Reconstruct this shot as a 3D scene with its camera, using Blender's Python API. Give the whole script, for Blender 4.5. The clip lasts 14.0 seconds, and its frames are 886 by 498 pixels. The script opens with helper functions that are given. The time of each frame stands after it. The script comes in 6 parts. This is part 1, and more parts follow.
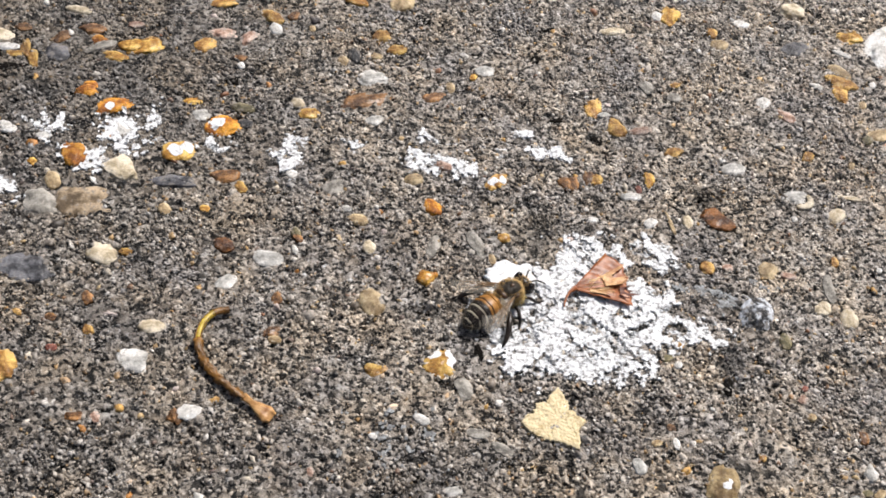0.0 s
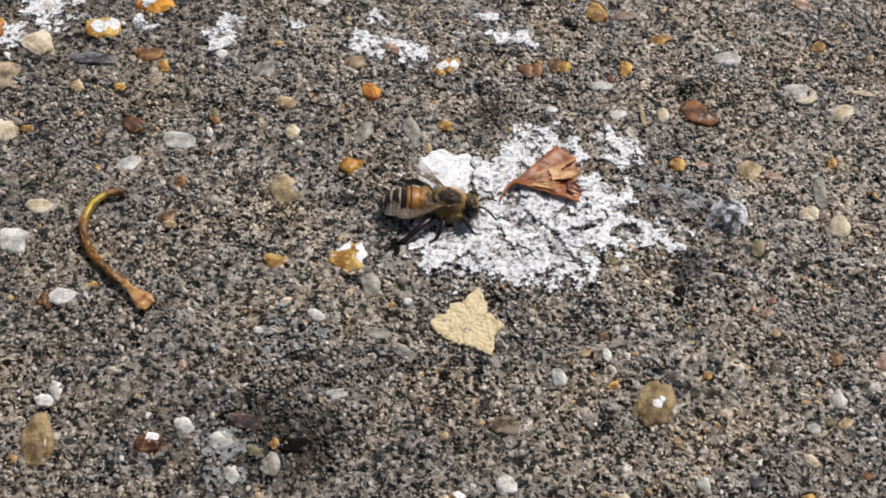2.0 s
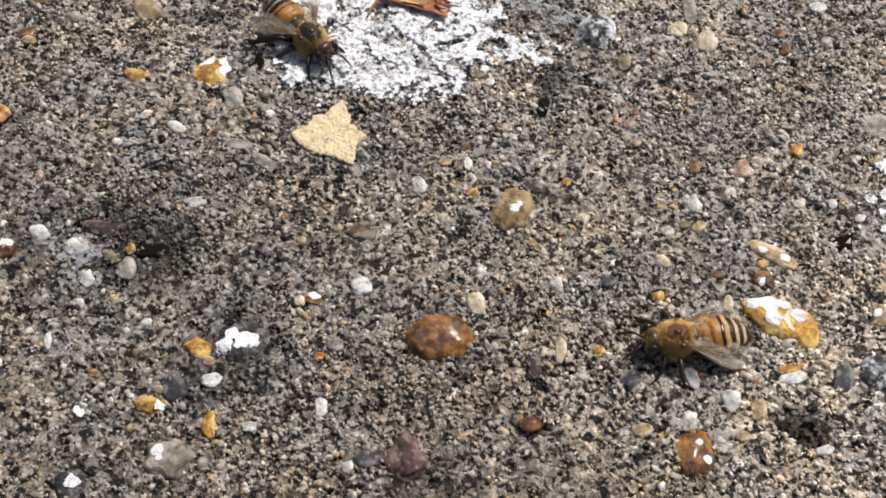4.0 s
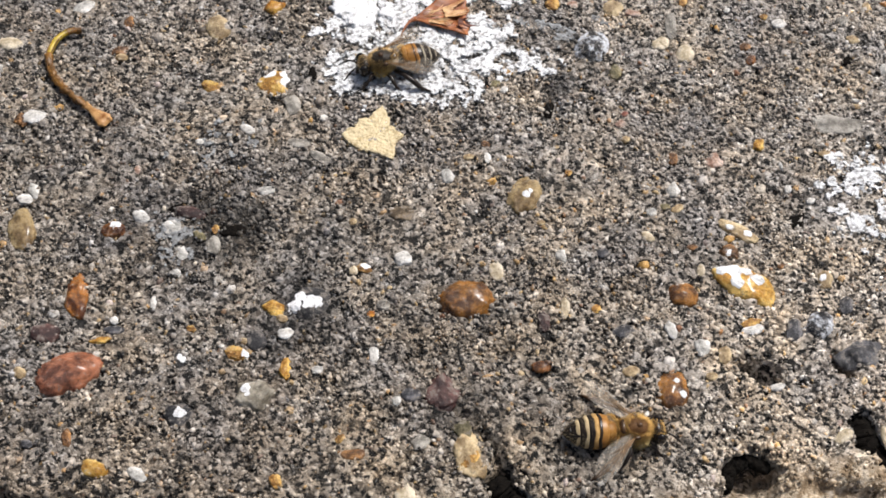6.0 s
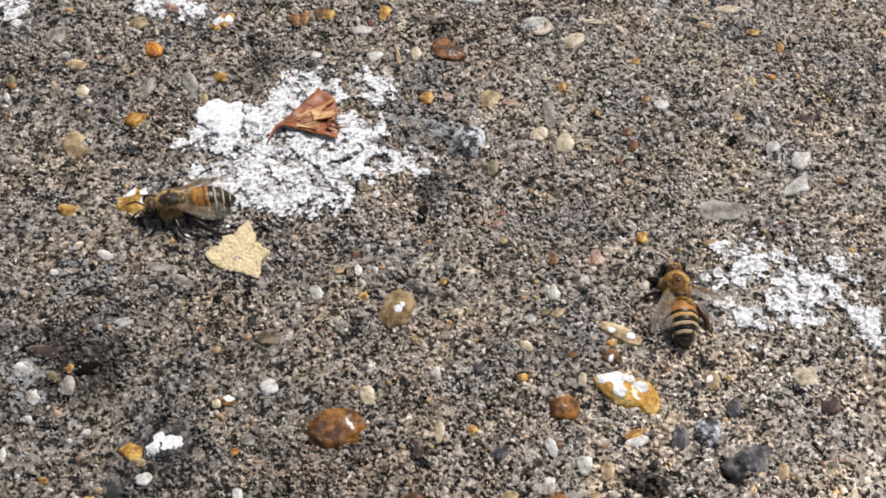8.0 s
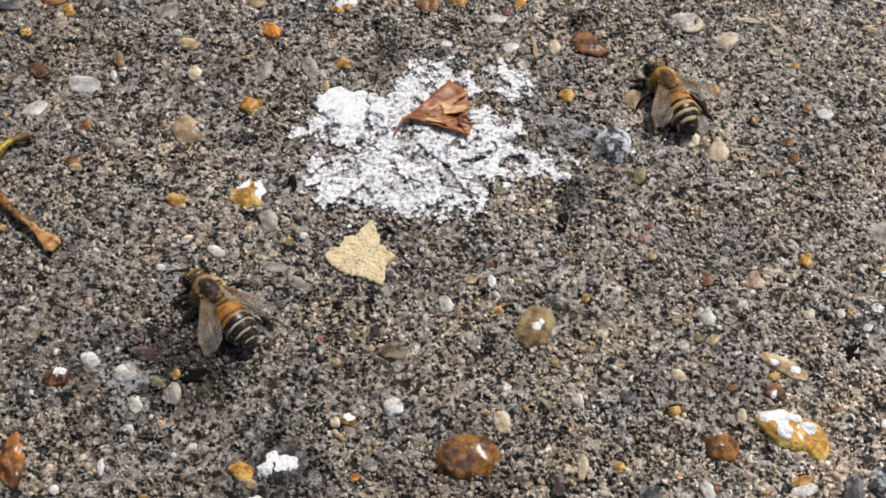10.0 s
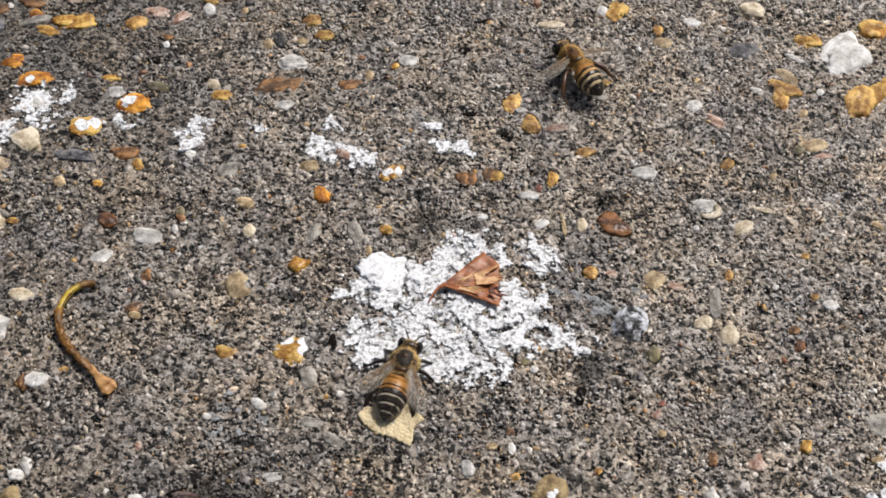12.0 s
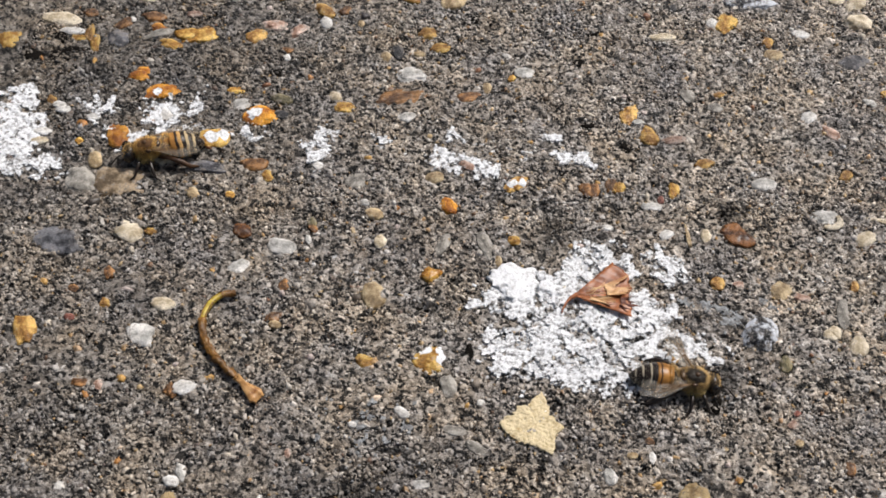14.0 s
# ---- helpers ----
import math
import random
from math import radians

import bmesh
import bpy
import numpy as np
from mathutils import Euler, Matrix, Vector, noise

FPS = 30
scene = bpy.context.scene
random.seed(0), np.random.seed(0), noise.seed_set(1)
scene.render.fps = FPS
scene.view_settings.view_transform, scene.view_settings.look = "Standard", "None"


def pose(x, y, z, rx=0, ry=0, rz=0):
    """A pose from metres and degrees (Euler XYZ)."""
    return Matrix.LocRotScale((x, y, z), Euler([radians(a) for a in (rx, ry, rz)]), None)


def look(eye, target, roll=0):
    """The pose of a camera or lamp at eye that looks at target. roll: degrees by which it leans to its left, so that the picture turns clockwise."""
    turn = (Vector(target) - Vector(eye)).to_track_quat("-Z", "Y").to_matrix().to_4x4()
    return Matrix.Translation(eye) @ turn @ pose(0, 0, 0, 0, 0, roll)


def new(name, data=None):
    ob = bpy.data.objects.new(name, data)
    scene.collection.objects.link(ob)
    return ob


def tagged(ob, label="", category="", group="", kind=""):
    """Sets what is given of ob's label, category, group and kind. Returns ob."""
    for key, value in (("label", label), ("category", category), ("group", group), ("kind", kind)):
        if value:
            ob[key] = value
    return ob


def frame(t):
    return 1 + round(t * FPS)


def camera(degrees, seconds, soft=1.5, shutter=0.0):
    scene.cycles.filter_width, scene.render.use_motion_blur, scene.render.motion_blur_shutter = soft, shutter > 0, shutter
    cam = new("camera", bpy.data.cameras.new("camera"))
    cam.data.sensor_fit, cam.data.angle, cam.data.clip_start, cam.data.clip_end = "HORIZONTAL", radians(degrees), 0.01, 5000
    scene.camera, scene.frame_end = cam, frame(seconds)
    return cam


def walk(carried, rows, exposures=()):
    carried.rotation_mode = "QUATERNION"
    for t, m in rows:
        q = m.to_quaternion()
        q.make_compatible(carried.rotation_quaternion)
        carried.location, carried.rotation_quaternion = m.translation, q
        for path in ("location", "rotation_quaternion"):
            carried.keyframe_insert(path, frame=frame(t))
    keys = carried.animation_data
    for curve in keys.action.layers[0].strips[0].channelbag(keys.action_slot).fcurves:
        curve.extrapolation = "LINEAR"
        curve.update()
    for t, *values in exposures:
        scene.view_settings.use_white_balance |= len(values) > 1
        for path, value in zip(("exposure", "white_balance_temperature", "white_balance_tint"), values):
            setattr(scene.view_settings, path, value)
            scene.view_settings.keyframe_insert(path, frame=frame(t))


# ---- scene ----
cam = camera(41.65, 14.0, soft=1.7)
walk(cam, [
    (0.0, pose(-0.02980, -0.08032, 0.13391, 39.94, -7.78, 1.51)),
    (0.5, pose(-0.02566, -0.09780, 0.14605, 39.80, -8.76, -0.39)),
    (1.0, pose(-0.02211, -0.09402, 0.14716, 39.39, -6.39, 1.73)),
    (1.5, pose(-0.00210, -0.08175, 0.12789, 38.18, -4.44, 5.90)),
    (2.0, pose(0.00199, -0.07448, 0.11714, 37.47, -3.19, 7.19)),
    (2.5, pose(0.00526, -0.07577, 0.11556, 36.77, -3.54, 6.97)),
    (3.0, pose(0.01128, -0.07664, 0.11078, 34.27, -4.26, 6.40)),
    (3.2, pose(0.01327, -0.07844, 0.11100, 33.46, -4.50, 6.18)),
    (5.3, pose(0.01526, -0.08807, 0.12469, 31.98, -4.40, 4.80)),
    (5.5, pose(0.01408, -0.09306, 0.12853, 31.84, -4.21, 4.98)),
    (6.0, pose(0.01054, -0.09985, 0.13697, 31.94, -4.44, 5.08)),
    (6.5, pose(0.01219, -0.10434, 0.14203, 31.96, -5.00, 4.15)),
    (7.0, pose(0.01449, -0.10360, 0.14501, 32.41, -4.29, 2.13)),
    (7.5, pose(0.01824, -0.09844, 0.14571, 32.54, -3.90, 1.73)),
    (8.0, pose(0.02444, -0.08334, 0.13972, 32.89, -3.60, 1.75)),
    (8.5, pose(0.02523, -0.06991, 0.12947, 32.73, -3.14, 2.00)),
    (9.0, pose(0.01797, -0.07134, 0.12716, 32.42, -3.01, 2.72)),
    (9.2, pose(0.01570, -0.07150, 0.12561, 32.26, -2.89, 3.12)),
    (11.3, pose(0.01059, -0.08213, 0.13062, 35.42, -4.21, 8.56)),
    (11.5, pose(0.00989, -0.08199, 0.13279, 35.71, -4.44, 8.67)),
    (12.0, pose(0.00983, -0.07458, 0.14158, 37.54, -4.52, 8.84)),
    (12.5, pose(0.01251, -0.07273, 0.14312, 38.19, -4.47, 8.98)),
    (13.0, pose(0.00015, -0.07708, 0.14301, 38.38, -4.24, 9.61)),
    (13.5, pose(-0.00784, -0.07970, 0.14589, 38.28, -3.89, 9.87)),
    (14.0, pose(-0.00673, -0.07817, 0.14272, 37.78, -3.79, 9.55)),
], exposures=[(0.0, 0.44), (0.5, 0.36), (1.0, 0.18), (1.5, 0.18), (2.0, 0.04), (2.5, 0.00), (3.0, 0.24), (3.3, 0.28), (5.3, 0.32), (6.0, 0.35), (6.5, 0.26), (7.0, 0.21), (7.5, 0.19), (8.0, 0.18), (8.5, 0.11), (9.0, 0.09), (11.5, 0.12), (12.0, 0.15),
               (12.5, 0.12), (13.0, 0.13), (13.5, 0.11), (14.0, 0.13)])

# ---- light: a bright overcast sky ----
world = bpy.data.worlds.new("sky")
scene.world = world
world.use_nodes = True
wn, wl = world.node_tree.nodes, world.node_tree.links
sky = wn.new("ShaderNodeTexSky")
sky.sky_type, sky.sun_disc = "NISHITA", False
sky.sun_elevation, sky.sun_rotation = radians(58), radians(35)
sky.air_density, sky.dust_density, sky.ozone_density = 1.0, 6.0, 0.6
wl.new(sky.outputs[0], wn["Background"].inputs[0])
wn["Background"].inputs[1].default_value = 0.064
sun = new("sun", bpy.data.lights.new("sun", "SUN"))
sun.data.energy, sun.data.angle, sun.data.color = 3.15, radians(8), (1.0, 0.972, 0.96)
sun.matrix_basis = look((0.0, 0.0, 0.0), (-math.sin(radians(35)) * math.cos(radians(58)), -math.cos(radians(35)) * math.cos(radians(58)), -math.sin(radians(58))))

MM = 0.001
rng = np.random.default_rng(7)


# ---- materials ----
def material(name, rough=0.6, spec=0.4):
    m = bpy.data.materials.new(name)
    m.use_nodes = True
    b = m.node_tree.nodes["Principled BSDF"]
    b.inputs["Roughness"].default_value = rough
    b.inputs["Specular IOR Level"].default_value = spec
    return m, m.node_tree.nodes, m.node_tree.links, b


def node(nt, kind, **values):
    n = nt.new("ShaderNode" + kind)
    for key, value in values.items():
        n.inputs[key].default_value = value
    return n


def ramp(nt, stops, mode="LINEAR"):
    r = nt.new("ShaderNodeValToRGB")
    r.color_ramp.interpolation = mode
    while len(r.color_ramp.elements) < len(stops):
        r.color_ramp.elements.new(0.5)
    for e, (at, c) in zip(r.color_ramp.elements, stops):
        e.position, e.color = at, (*c, 1)
    return r


def blend(nt, links, kind, factor, a, b):
    m = nt.new("ShaderNodeMixRGB")
    m.blend_type = kind
    for slot, v in zip((0, 1, 2), (factor, a, b)):
        if isinstance(v, (int, float)):
            m.inputs[slot].default_value = v if slot == 0 else (v, v, v, 1)
        elif isinstance(v, tuple):
            m.inputs[slot].default_value = (*v, 1)
        else:
            links.new(v, m.inputs[slot])
    return m.outputs[0]


def relief(nt, links, bsdf, height, strength=0.5, distance=0.0002):
    b = node(nt, "Bump", Strength=strength, Distance=distance)
    links.new(height, b.inputs["Height"])
    links.new(b.outputs[0], bsdf.inputs["Normal"])


def noise_of(nt, links, scale, detail=4.0, rough=0.6, coords="Object"):
    tc = nt.new("ShaderNodeTexCoord")
    n = node(nt, "TexNoise", Scale=scale, Detail=detail, Roughness=rough)
    links.new(tc.outputs[coords], n.inputs["Vector"])
    return n.outputs["Fac"]


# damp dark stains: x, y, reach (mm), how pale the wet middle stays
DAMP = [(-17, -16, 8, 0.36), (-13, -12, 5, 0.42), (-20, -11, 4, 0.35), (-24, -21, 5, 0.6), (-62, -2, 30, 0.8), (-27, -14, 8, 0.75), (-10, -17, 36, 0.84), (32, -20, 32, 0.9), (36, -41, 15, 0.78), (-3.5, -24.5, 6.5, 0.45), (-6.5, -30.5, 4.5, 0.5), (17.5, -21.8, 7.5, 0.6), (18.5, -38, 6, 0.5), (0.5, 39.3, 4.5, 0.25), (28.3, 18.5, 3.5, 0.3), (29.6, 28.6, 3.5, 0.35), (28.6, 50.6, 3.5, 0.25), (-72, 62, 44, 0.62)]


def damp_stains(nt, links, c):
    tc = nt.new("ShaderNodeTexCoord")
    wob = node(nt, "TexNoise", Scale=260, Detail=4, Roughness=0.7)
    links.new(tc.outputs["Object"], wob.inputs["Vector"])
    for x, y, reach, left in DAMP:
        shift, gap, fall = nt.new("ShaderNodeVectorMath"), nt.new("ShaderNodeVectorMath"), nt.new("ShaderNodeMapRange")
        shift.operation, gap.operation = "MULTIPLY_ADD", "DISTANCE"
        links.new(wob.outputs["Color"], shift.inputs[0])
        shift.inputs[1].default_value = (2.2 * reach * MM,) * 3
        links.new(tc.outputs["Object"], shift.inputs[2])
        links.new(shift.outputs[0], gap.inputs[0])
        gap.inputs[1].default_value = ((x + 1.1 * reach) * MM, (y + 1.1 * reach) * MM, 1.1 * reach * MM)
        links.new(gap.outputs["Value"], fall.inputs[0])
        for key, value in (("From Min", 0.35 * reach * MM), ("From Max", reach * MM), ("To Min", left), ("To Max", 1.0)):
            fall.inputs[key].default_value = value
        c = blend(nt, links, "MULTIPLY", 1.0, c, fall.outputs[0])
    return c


def specks(nt, links, c, scale, stops):
    """Crisp angular fragments: crooked cells, each with its own tone."""
    tc, wob, shift, bw = nt.new("ShaderNodeTexCoord"), node(nt, "TexNoise", Scale=1.3 * scale, Detail=2), nt.new("ShaderNodeVectorMath"), nt.new("ShaderNodeSeparateColor")
    cells, tone = node(nt, "TexVoronoi", Scale=scale), ramp(nt, [(at, (k, 0.99 * k, 0.975 * k)) for at, k in stops])
    shift.operation = "MULTIPLY_ADD"
    links.new(tc.outputs["Object"], wob.inputs["Vector"])
    links.new(wob.outputs["Color"], shift.inputs[0])
    shift.inputs[1].default_value = (1.1 / scale,) * 3
    links.new(tc.outputs["Object"], shift.inputs[2])
    links.new(shift.outputs[0], cells.inputs["Vector"])
    links.new(cells.outputs["Color"], bw.inputs[0])
    links.new(bw.outputs[0], tone.inputs[0])
    return blend(nt, links, "MULTIPLY", 1.0, c, tone.outputs[0])


def weathering(nt, links, c):
    """Broad drifts, dark damp blotches, a tone rising along x and a front edge going from brown to pale, the same over
    cement and sand.
    """
    drift = ramp(nt, [(0.36, (0.88, 0.88, 0.90)), (0.50, (1.06, 1.06, 1.06)), (0.64, (1.18, 1.16, 1.12))])
    links.new(noise_of(nt, links, 46, 3), drift.inputs[0])
    c = blend(nt, links, "MULTIPLY", 1.0, c, drift.outputs[0])
    blotch = ramp(nt, [(0.31, (0.16, 0.155, 0.15)), (0.385, (0.94, 0.94, 0.94)), (0.56, (1.06, 1.06, 1.06)), (0.70, (1.22, 1.21, 1.19))])
    links.new(noise_of(nt, links, 160, 5, 0.66), blotch.inputs[0])
    c = blend(nt, links, "MULTIPLY", 1.0, c, blotch.outputs[0])
    tint = ramp(nt, [(0.36, (0.97, 1.0, 1.05)), (0.5, (1.01, 1.0, 0.985)), (0.62, (1.07, 1.0, 0.90))])
    links.new(noise_of(nt, links, 95, 4, 0.7), tint.inputs[0])
    c = blend(nt, links, "MULTIPLY", 1.0, c, tint.outputs[0])
    c = specks(nt, links, c, 2100, [(0.0, 0.03), (0.155, 0.07), (0.20, 0.82), (0.6, 1.05), (0.86, 1.20), (1.0, 1.38)])
    c = specks(nt, links, c, 980, [(0.0, 0.08), (0.055, 0.2), (0.10, 0.88), (0.6, 1.03), (1.0, 1.18)])
    tc, xyz, lean, front_fade, dirt_and_x_tone = nt.new("ShaderNodeTexCoord"), nt.new("ShaderNodeSeparateXYZ"), nt.new("ShaderNodeMath"), nt.new("ShaderNodeMapRange"), nt.new("ShaderNodeMapRange")
    links.new(tc.outputs["Object"], xyz.inputs[0])
    lean.operation = "MULTIPLY_ADD"
    links.new(xyz.outputs["X"], lean.inputs[0])
    lean.inputs[1].default_value = -0.35
    links.new(xyz.outputs["Y"], lean.inputs[2])
    links.new(lean.outputs[0], front_fade.inputs[0])
    for key, value in (("From Min", -0.025), ("From Max", -0.058), ("To Min", 0.0), ("To Max", 1.0)):
        front_fade.inputs[key].default_value = value
    soil, patchy, earthy = nt.new("ShaderNodeMapRange"), ramp(nt, [(0.40, (0.0, 0.0, 0.0)), (0.56, (1.0, 1.0, 1.0))]), ramp(nt, [(0.35, (0.09, 0.058, 0.03)), (0.48, (0.26, 0.195, 0.125)), (0.62, (0.46, 0.41, 0.335))])
    links.new(lean.outputs[0], soil.inputs[0])
    for key, value in (("From Min", -0.0595), ("From Max", -0.0635), ("To Min", 0.0), ("To Max", 0.95)):
        soil.inputs[key].default_value = value
    links.new(noise_of(nt, links, 210, 5, 0.7), patchy.inputs[0])
    links.new(noise_of(nt, links, 520, 6, 0.75), earthy.inputs[0])
    reach, near = nt.new("ShaderNodeVectorMath"), nt.new("ShaderNodeMapRange")
    reach.operation = "LENGTH"
    links.new(tc.outputs["Object"], reach.inputs[0])
    links.new(reach.outputs["Value"], near.inputs[0])
    for key, value in (("From Min", 0.13), ("From Max", 0.24), ("To Min", 1.0), ("To Max", 0.0)):
        near.inputs[key].default_value = value
    # colour multiplied from 0.74 at -x up to 1.08 at +x
    links.new(xyz.outputs["X"], dirt_and_x_tone.inputs[0])
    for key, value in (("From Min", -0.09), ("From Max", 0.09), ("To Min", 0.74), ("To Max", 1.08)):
        dirt_and_x_tone.inputs[key].default_value = value
    earth = blend(nt, links, "MULTIPLY", 1.0, soil.outputs[0], patchy.outputs[0])
    c = blend(nt, links, "MIX", blend(nt, links, "MULTIPLY", 1.0, earth, near.outputs[0]), c, earthy.outputs[0])
    c = blend(nt, links, "MULTIPLY", near.outputs[0], c, dirt_and_x_tone.outputs[0])
    # front edge: brown at left, right brightened for paler cement and its sunlit tilt
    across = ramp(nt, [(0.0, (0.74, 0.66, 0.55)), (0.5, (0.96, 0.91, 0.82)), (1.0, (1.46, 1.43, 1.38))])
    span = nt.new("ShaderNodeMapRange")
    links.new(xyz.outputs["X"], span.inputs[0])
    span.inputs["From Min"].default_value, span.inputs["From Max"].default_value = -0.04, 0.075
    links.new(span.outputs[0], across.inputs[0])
    front = blend(nt, links, "MULTIPLY", 1.0, front_fade.outputs[0], near.outputs[0])
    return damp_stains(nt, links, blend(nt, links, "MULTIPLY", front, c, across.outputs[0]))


def coated(nt, links, c):
    """Dried white splash clinging to the grains, where the mesh's coat attribute says there is any."""
    at, add, edge = nt.new("ShaderNodeAttribute"), nt.new("ShaderNodeMath"), ramp(nt, [(0.50, (0.0, 0.0, 0.0)), (0.60, (1.0, 1.0, 1.0))])
    at.attribute_name, add.operation = "coat", "MULTIPLY_ADD"
    links.new(noise_of(nt, links, 760, 4, 0.65), add.inputs[0])
    add.inputs[1].default_value = 1.0
    shift = nt.new("ShaderNodeMath")
    shift.operation = "ADD"
    links.new(at.outputs["Fac"], shift.inputs[0])
    shift.inputs[1].default_value = -0.5
    links.new(shift.outputs[0], add.inputs[2])
    links.new(add.outputs[0], edge.inputs[0])
    return blend(nt, links, "MIX", edge.outputs[0], c, (0.73, 0.74, 0.75))


def sand_material():
    """Sand grains of many colours, mottled and half buried in cement."""
    m, nt, links, b = material("sand_grains", 0.36, 0.5)
    g = nt.new("ShaderNodeNewGeometry")
    r = ramp(nt, [(0.0, (0.02, 0.019, 0.018)), (0.05, (0.07, 0.06, 0.05)), (0.10, (0.235, 0.208, 0.18)), (0.40, (0.325, 0.297, 0.265)), (0.62, (0.385, 0.358, 0.325)),
                  (0.80, (0.44, 0.413, 0.38)), (0.89, (0.52, 0.497, 0.468)), (0.935, (0.62, 0.605, 0.585)), (0.947, (0.40, 0.25, 0.11)), (0.967, (0.44, 0.34, 0.19)),
                  (0.982, (0.21, 0.12, 0.07)), (1.0, (0.17, 0.175, 0.19))])
    links.new(g.outputs["Random Per Island"], r.inputs[0])
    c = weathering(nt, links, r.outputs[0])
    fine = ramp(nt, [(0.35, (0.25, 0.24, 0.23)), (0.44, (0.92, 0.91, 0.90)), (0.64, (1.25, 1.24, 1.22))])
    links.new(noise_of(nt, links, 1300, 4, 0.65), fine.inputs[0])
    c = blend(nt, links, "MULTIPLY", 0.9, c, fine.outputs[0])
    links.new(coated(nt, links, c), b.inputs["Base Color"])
    relief(nt, links, b, noise_of(nt, links, 2100, 4, 0.7), 0.6, 0.0002)
    return m


def chip_material():
    """Small stone chips: white, cream, tan, ochre, rust and slate."""
    m, nt, links, b = material("stone_chips", 0.35, 0.55)
    g = nt.new("ShaderNodeNewGeometry")
    r = ramp(nt, [(0.0, (0.62, 0.60, 0.56)), (0.14, (0.54, 0.48, 0.39)), (0.30, (0.50, 0.38, 0.22)), (0.44, (0.56, 0.33, 0.10)), (0.56, (0.42, 0.19, 0.05)), (0.66, (0.22, 0.10, 0.05)),
                  (0.76, (0.40, 0.37, 0.33)), (0.86, (0.55, 0.46, 0.42)), (0.94, (0.06, 0.05, 0.05)), (1.0, (0.28, 0.26, 0.16))], "CONSTANT")
    links.new(g.outputs["Random Per Island"], r.inputs[0])
    mottle = ramp(nt, [(0.36, (0.35, 0.32, 0.30)), (0.48, (0.95, 0.95, 0.95)), (0.66, (1.25, 1.23, 1.2))])
    links.new(noise_of(nt, links, 900, 5, 0.7), mottle.inputs[0])
    links.new(blend(nt, links, "MULTIPLY", 1.0, r.outputs[0], mottle.outputs[0]), b.inputs["Base Color"])
    relief(nt, links, b, noise_of(nt, links, 1500, 5, 0.7), 0.7, 0.0003)
    return m


def cement_material():
    """The cement between the grains: pale grey-brown, full of specks, the shade of its pits painted in."""
    m, nt, links, b = material("cement", 0.7, 0.35)
    tc = nt.new("ShaderNodeTexCoord")
    v = node(nt, "TexVoronoi", Scale=1400)
    links.new(tc.outputs["Object"], v.inputs["Vector"])
    bw = nt.new("ShaderNodeSeparateColor")
    links.new(v.outputs["Color"], bw.inputs[0])
    r = ramp(nt, [(0.0, (0.12, 0.105, 0.09)), (0.3, (0.25, 0.228, 0.203)), (0.7, (0.36, 0.334, 0.305)), (1.0, (0.52, 0.495, 0.465))])
    links.new(bw.outputs[0], r.inputs[0])
    # near-black noise spots put the shade of tiny pits into the colour
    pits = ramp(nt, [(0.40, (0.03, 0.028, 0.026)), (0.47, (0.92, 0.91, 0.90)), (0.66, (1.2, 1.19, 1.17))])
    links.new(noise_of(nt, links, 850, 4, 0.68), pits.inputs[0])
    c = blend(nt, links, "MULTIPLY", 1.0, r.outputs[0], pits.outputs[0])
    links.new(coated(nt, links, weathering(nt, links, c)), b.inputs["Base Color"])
    relief(nt, links, b, noise_of(nt, links, 1300, 6, 0.75), 1.0, 0.0006)
    return m


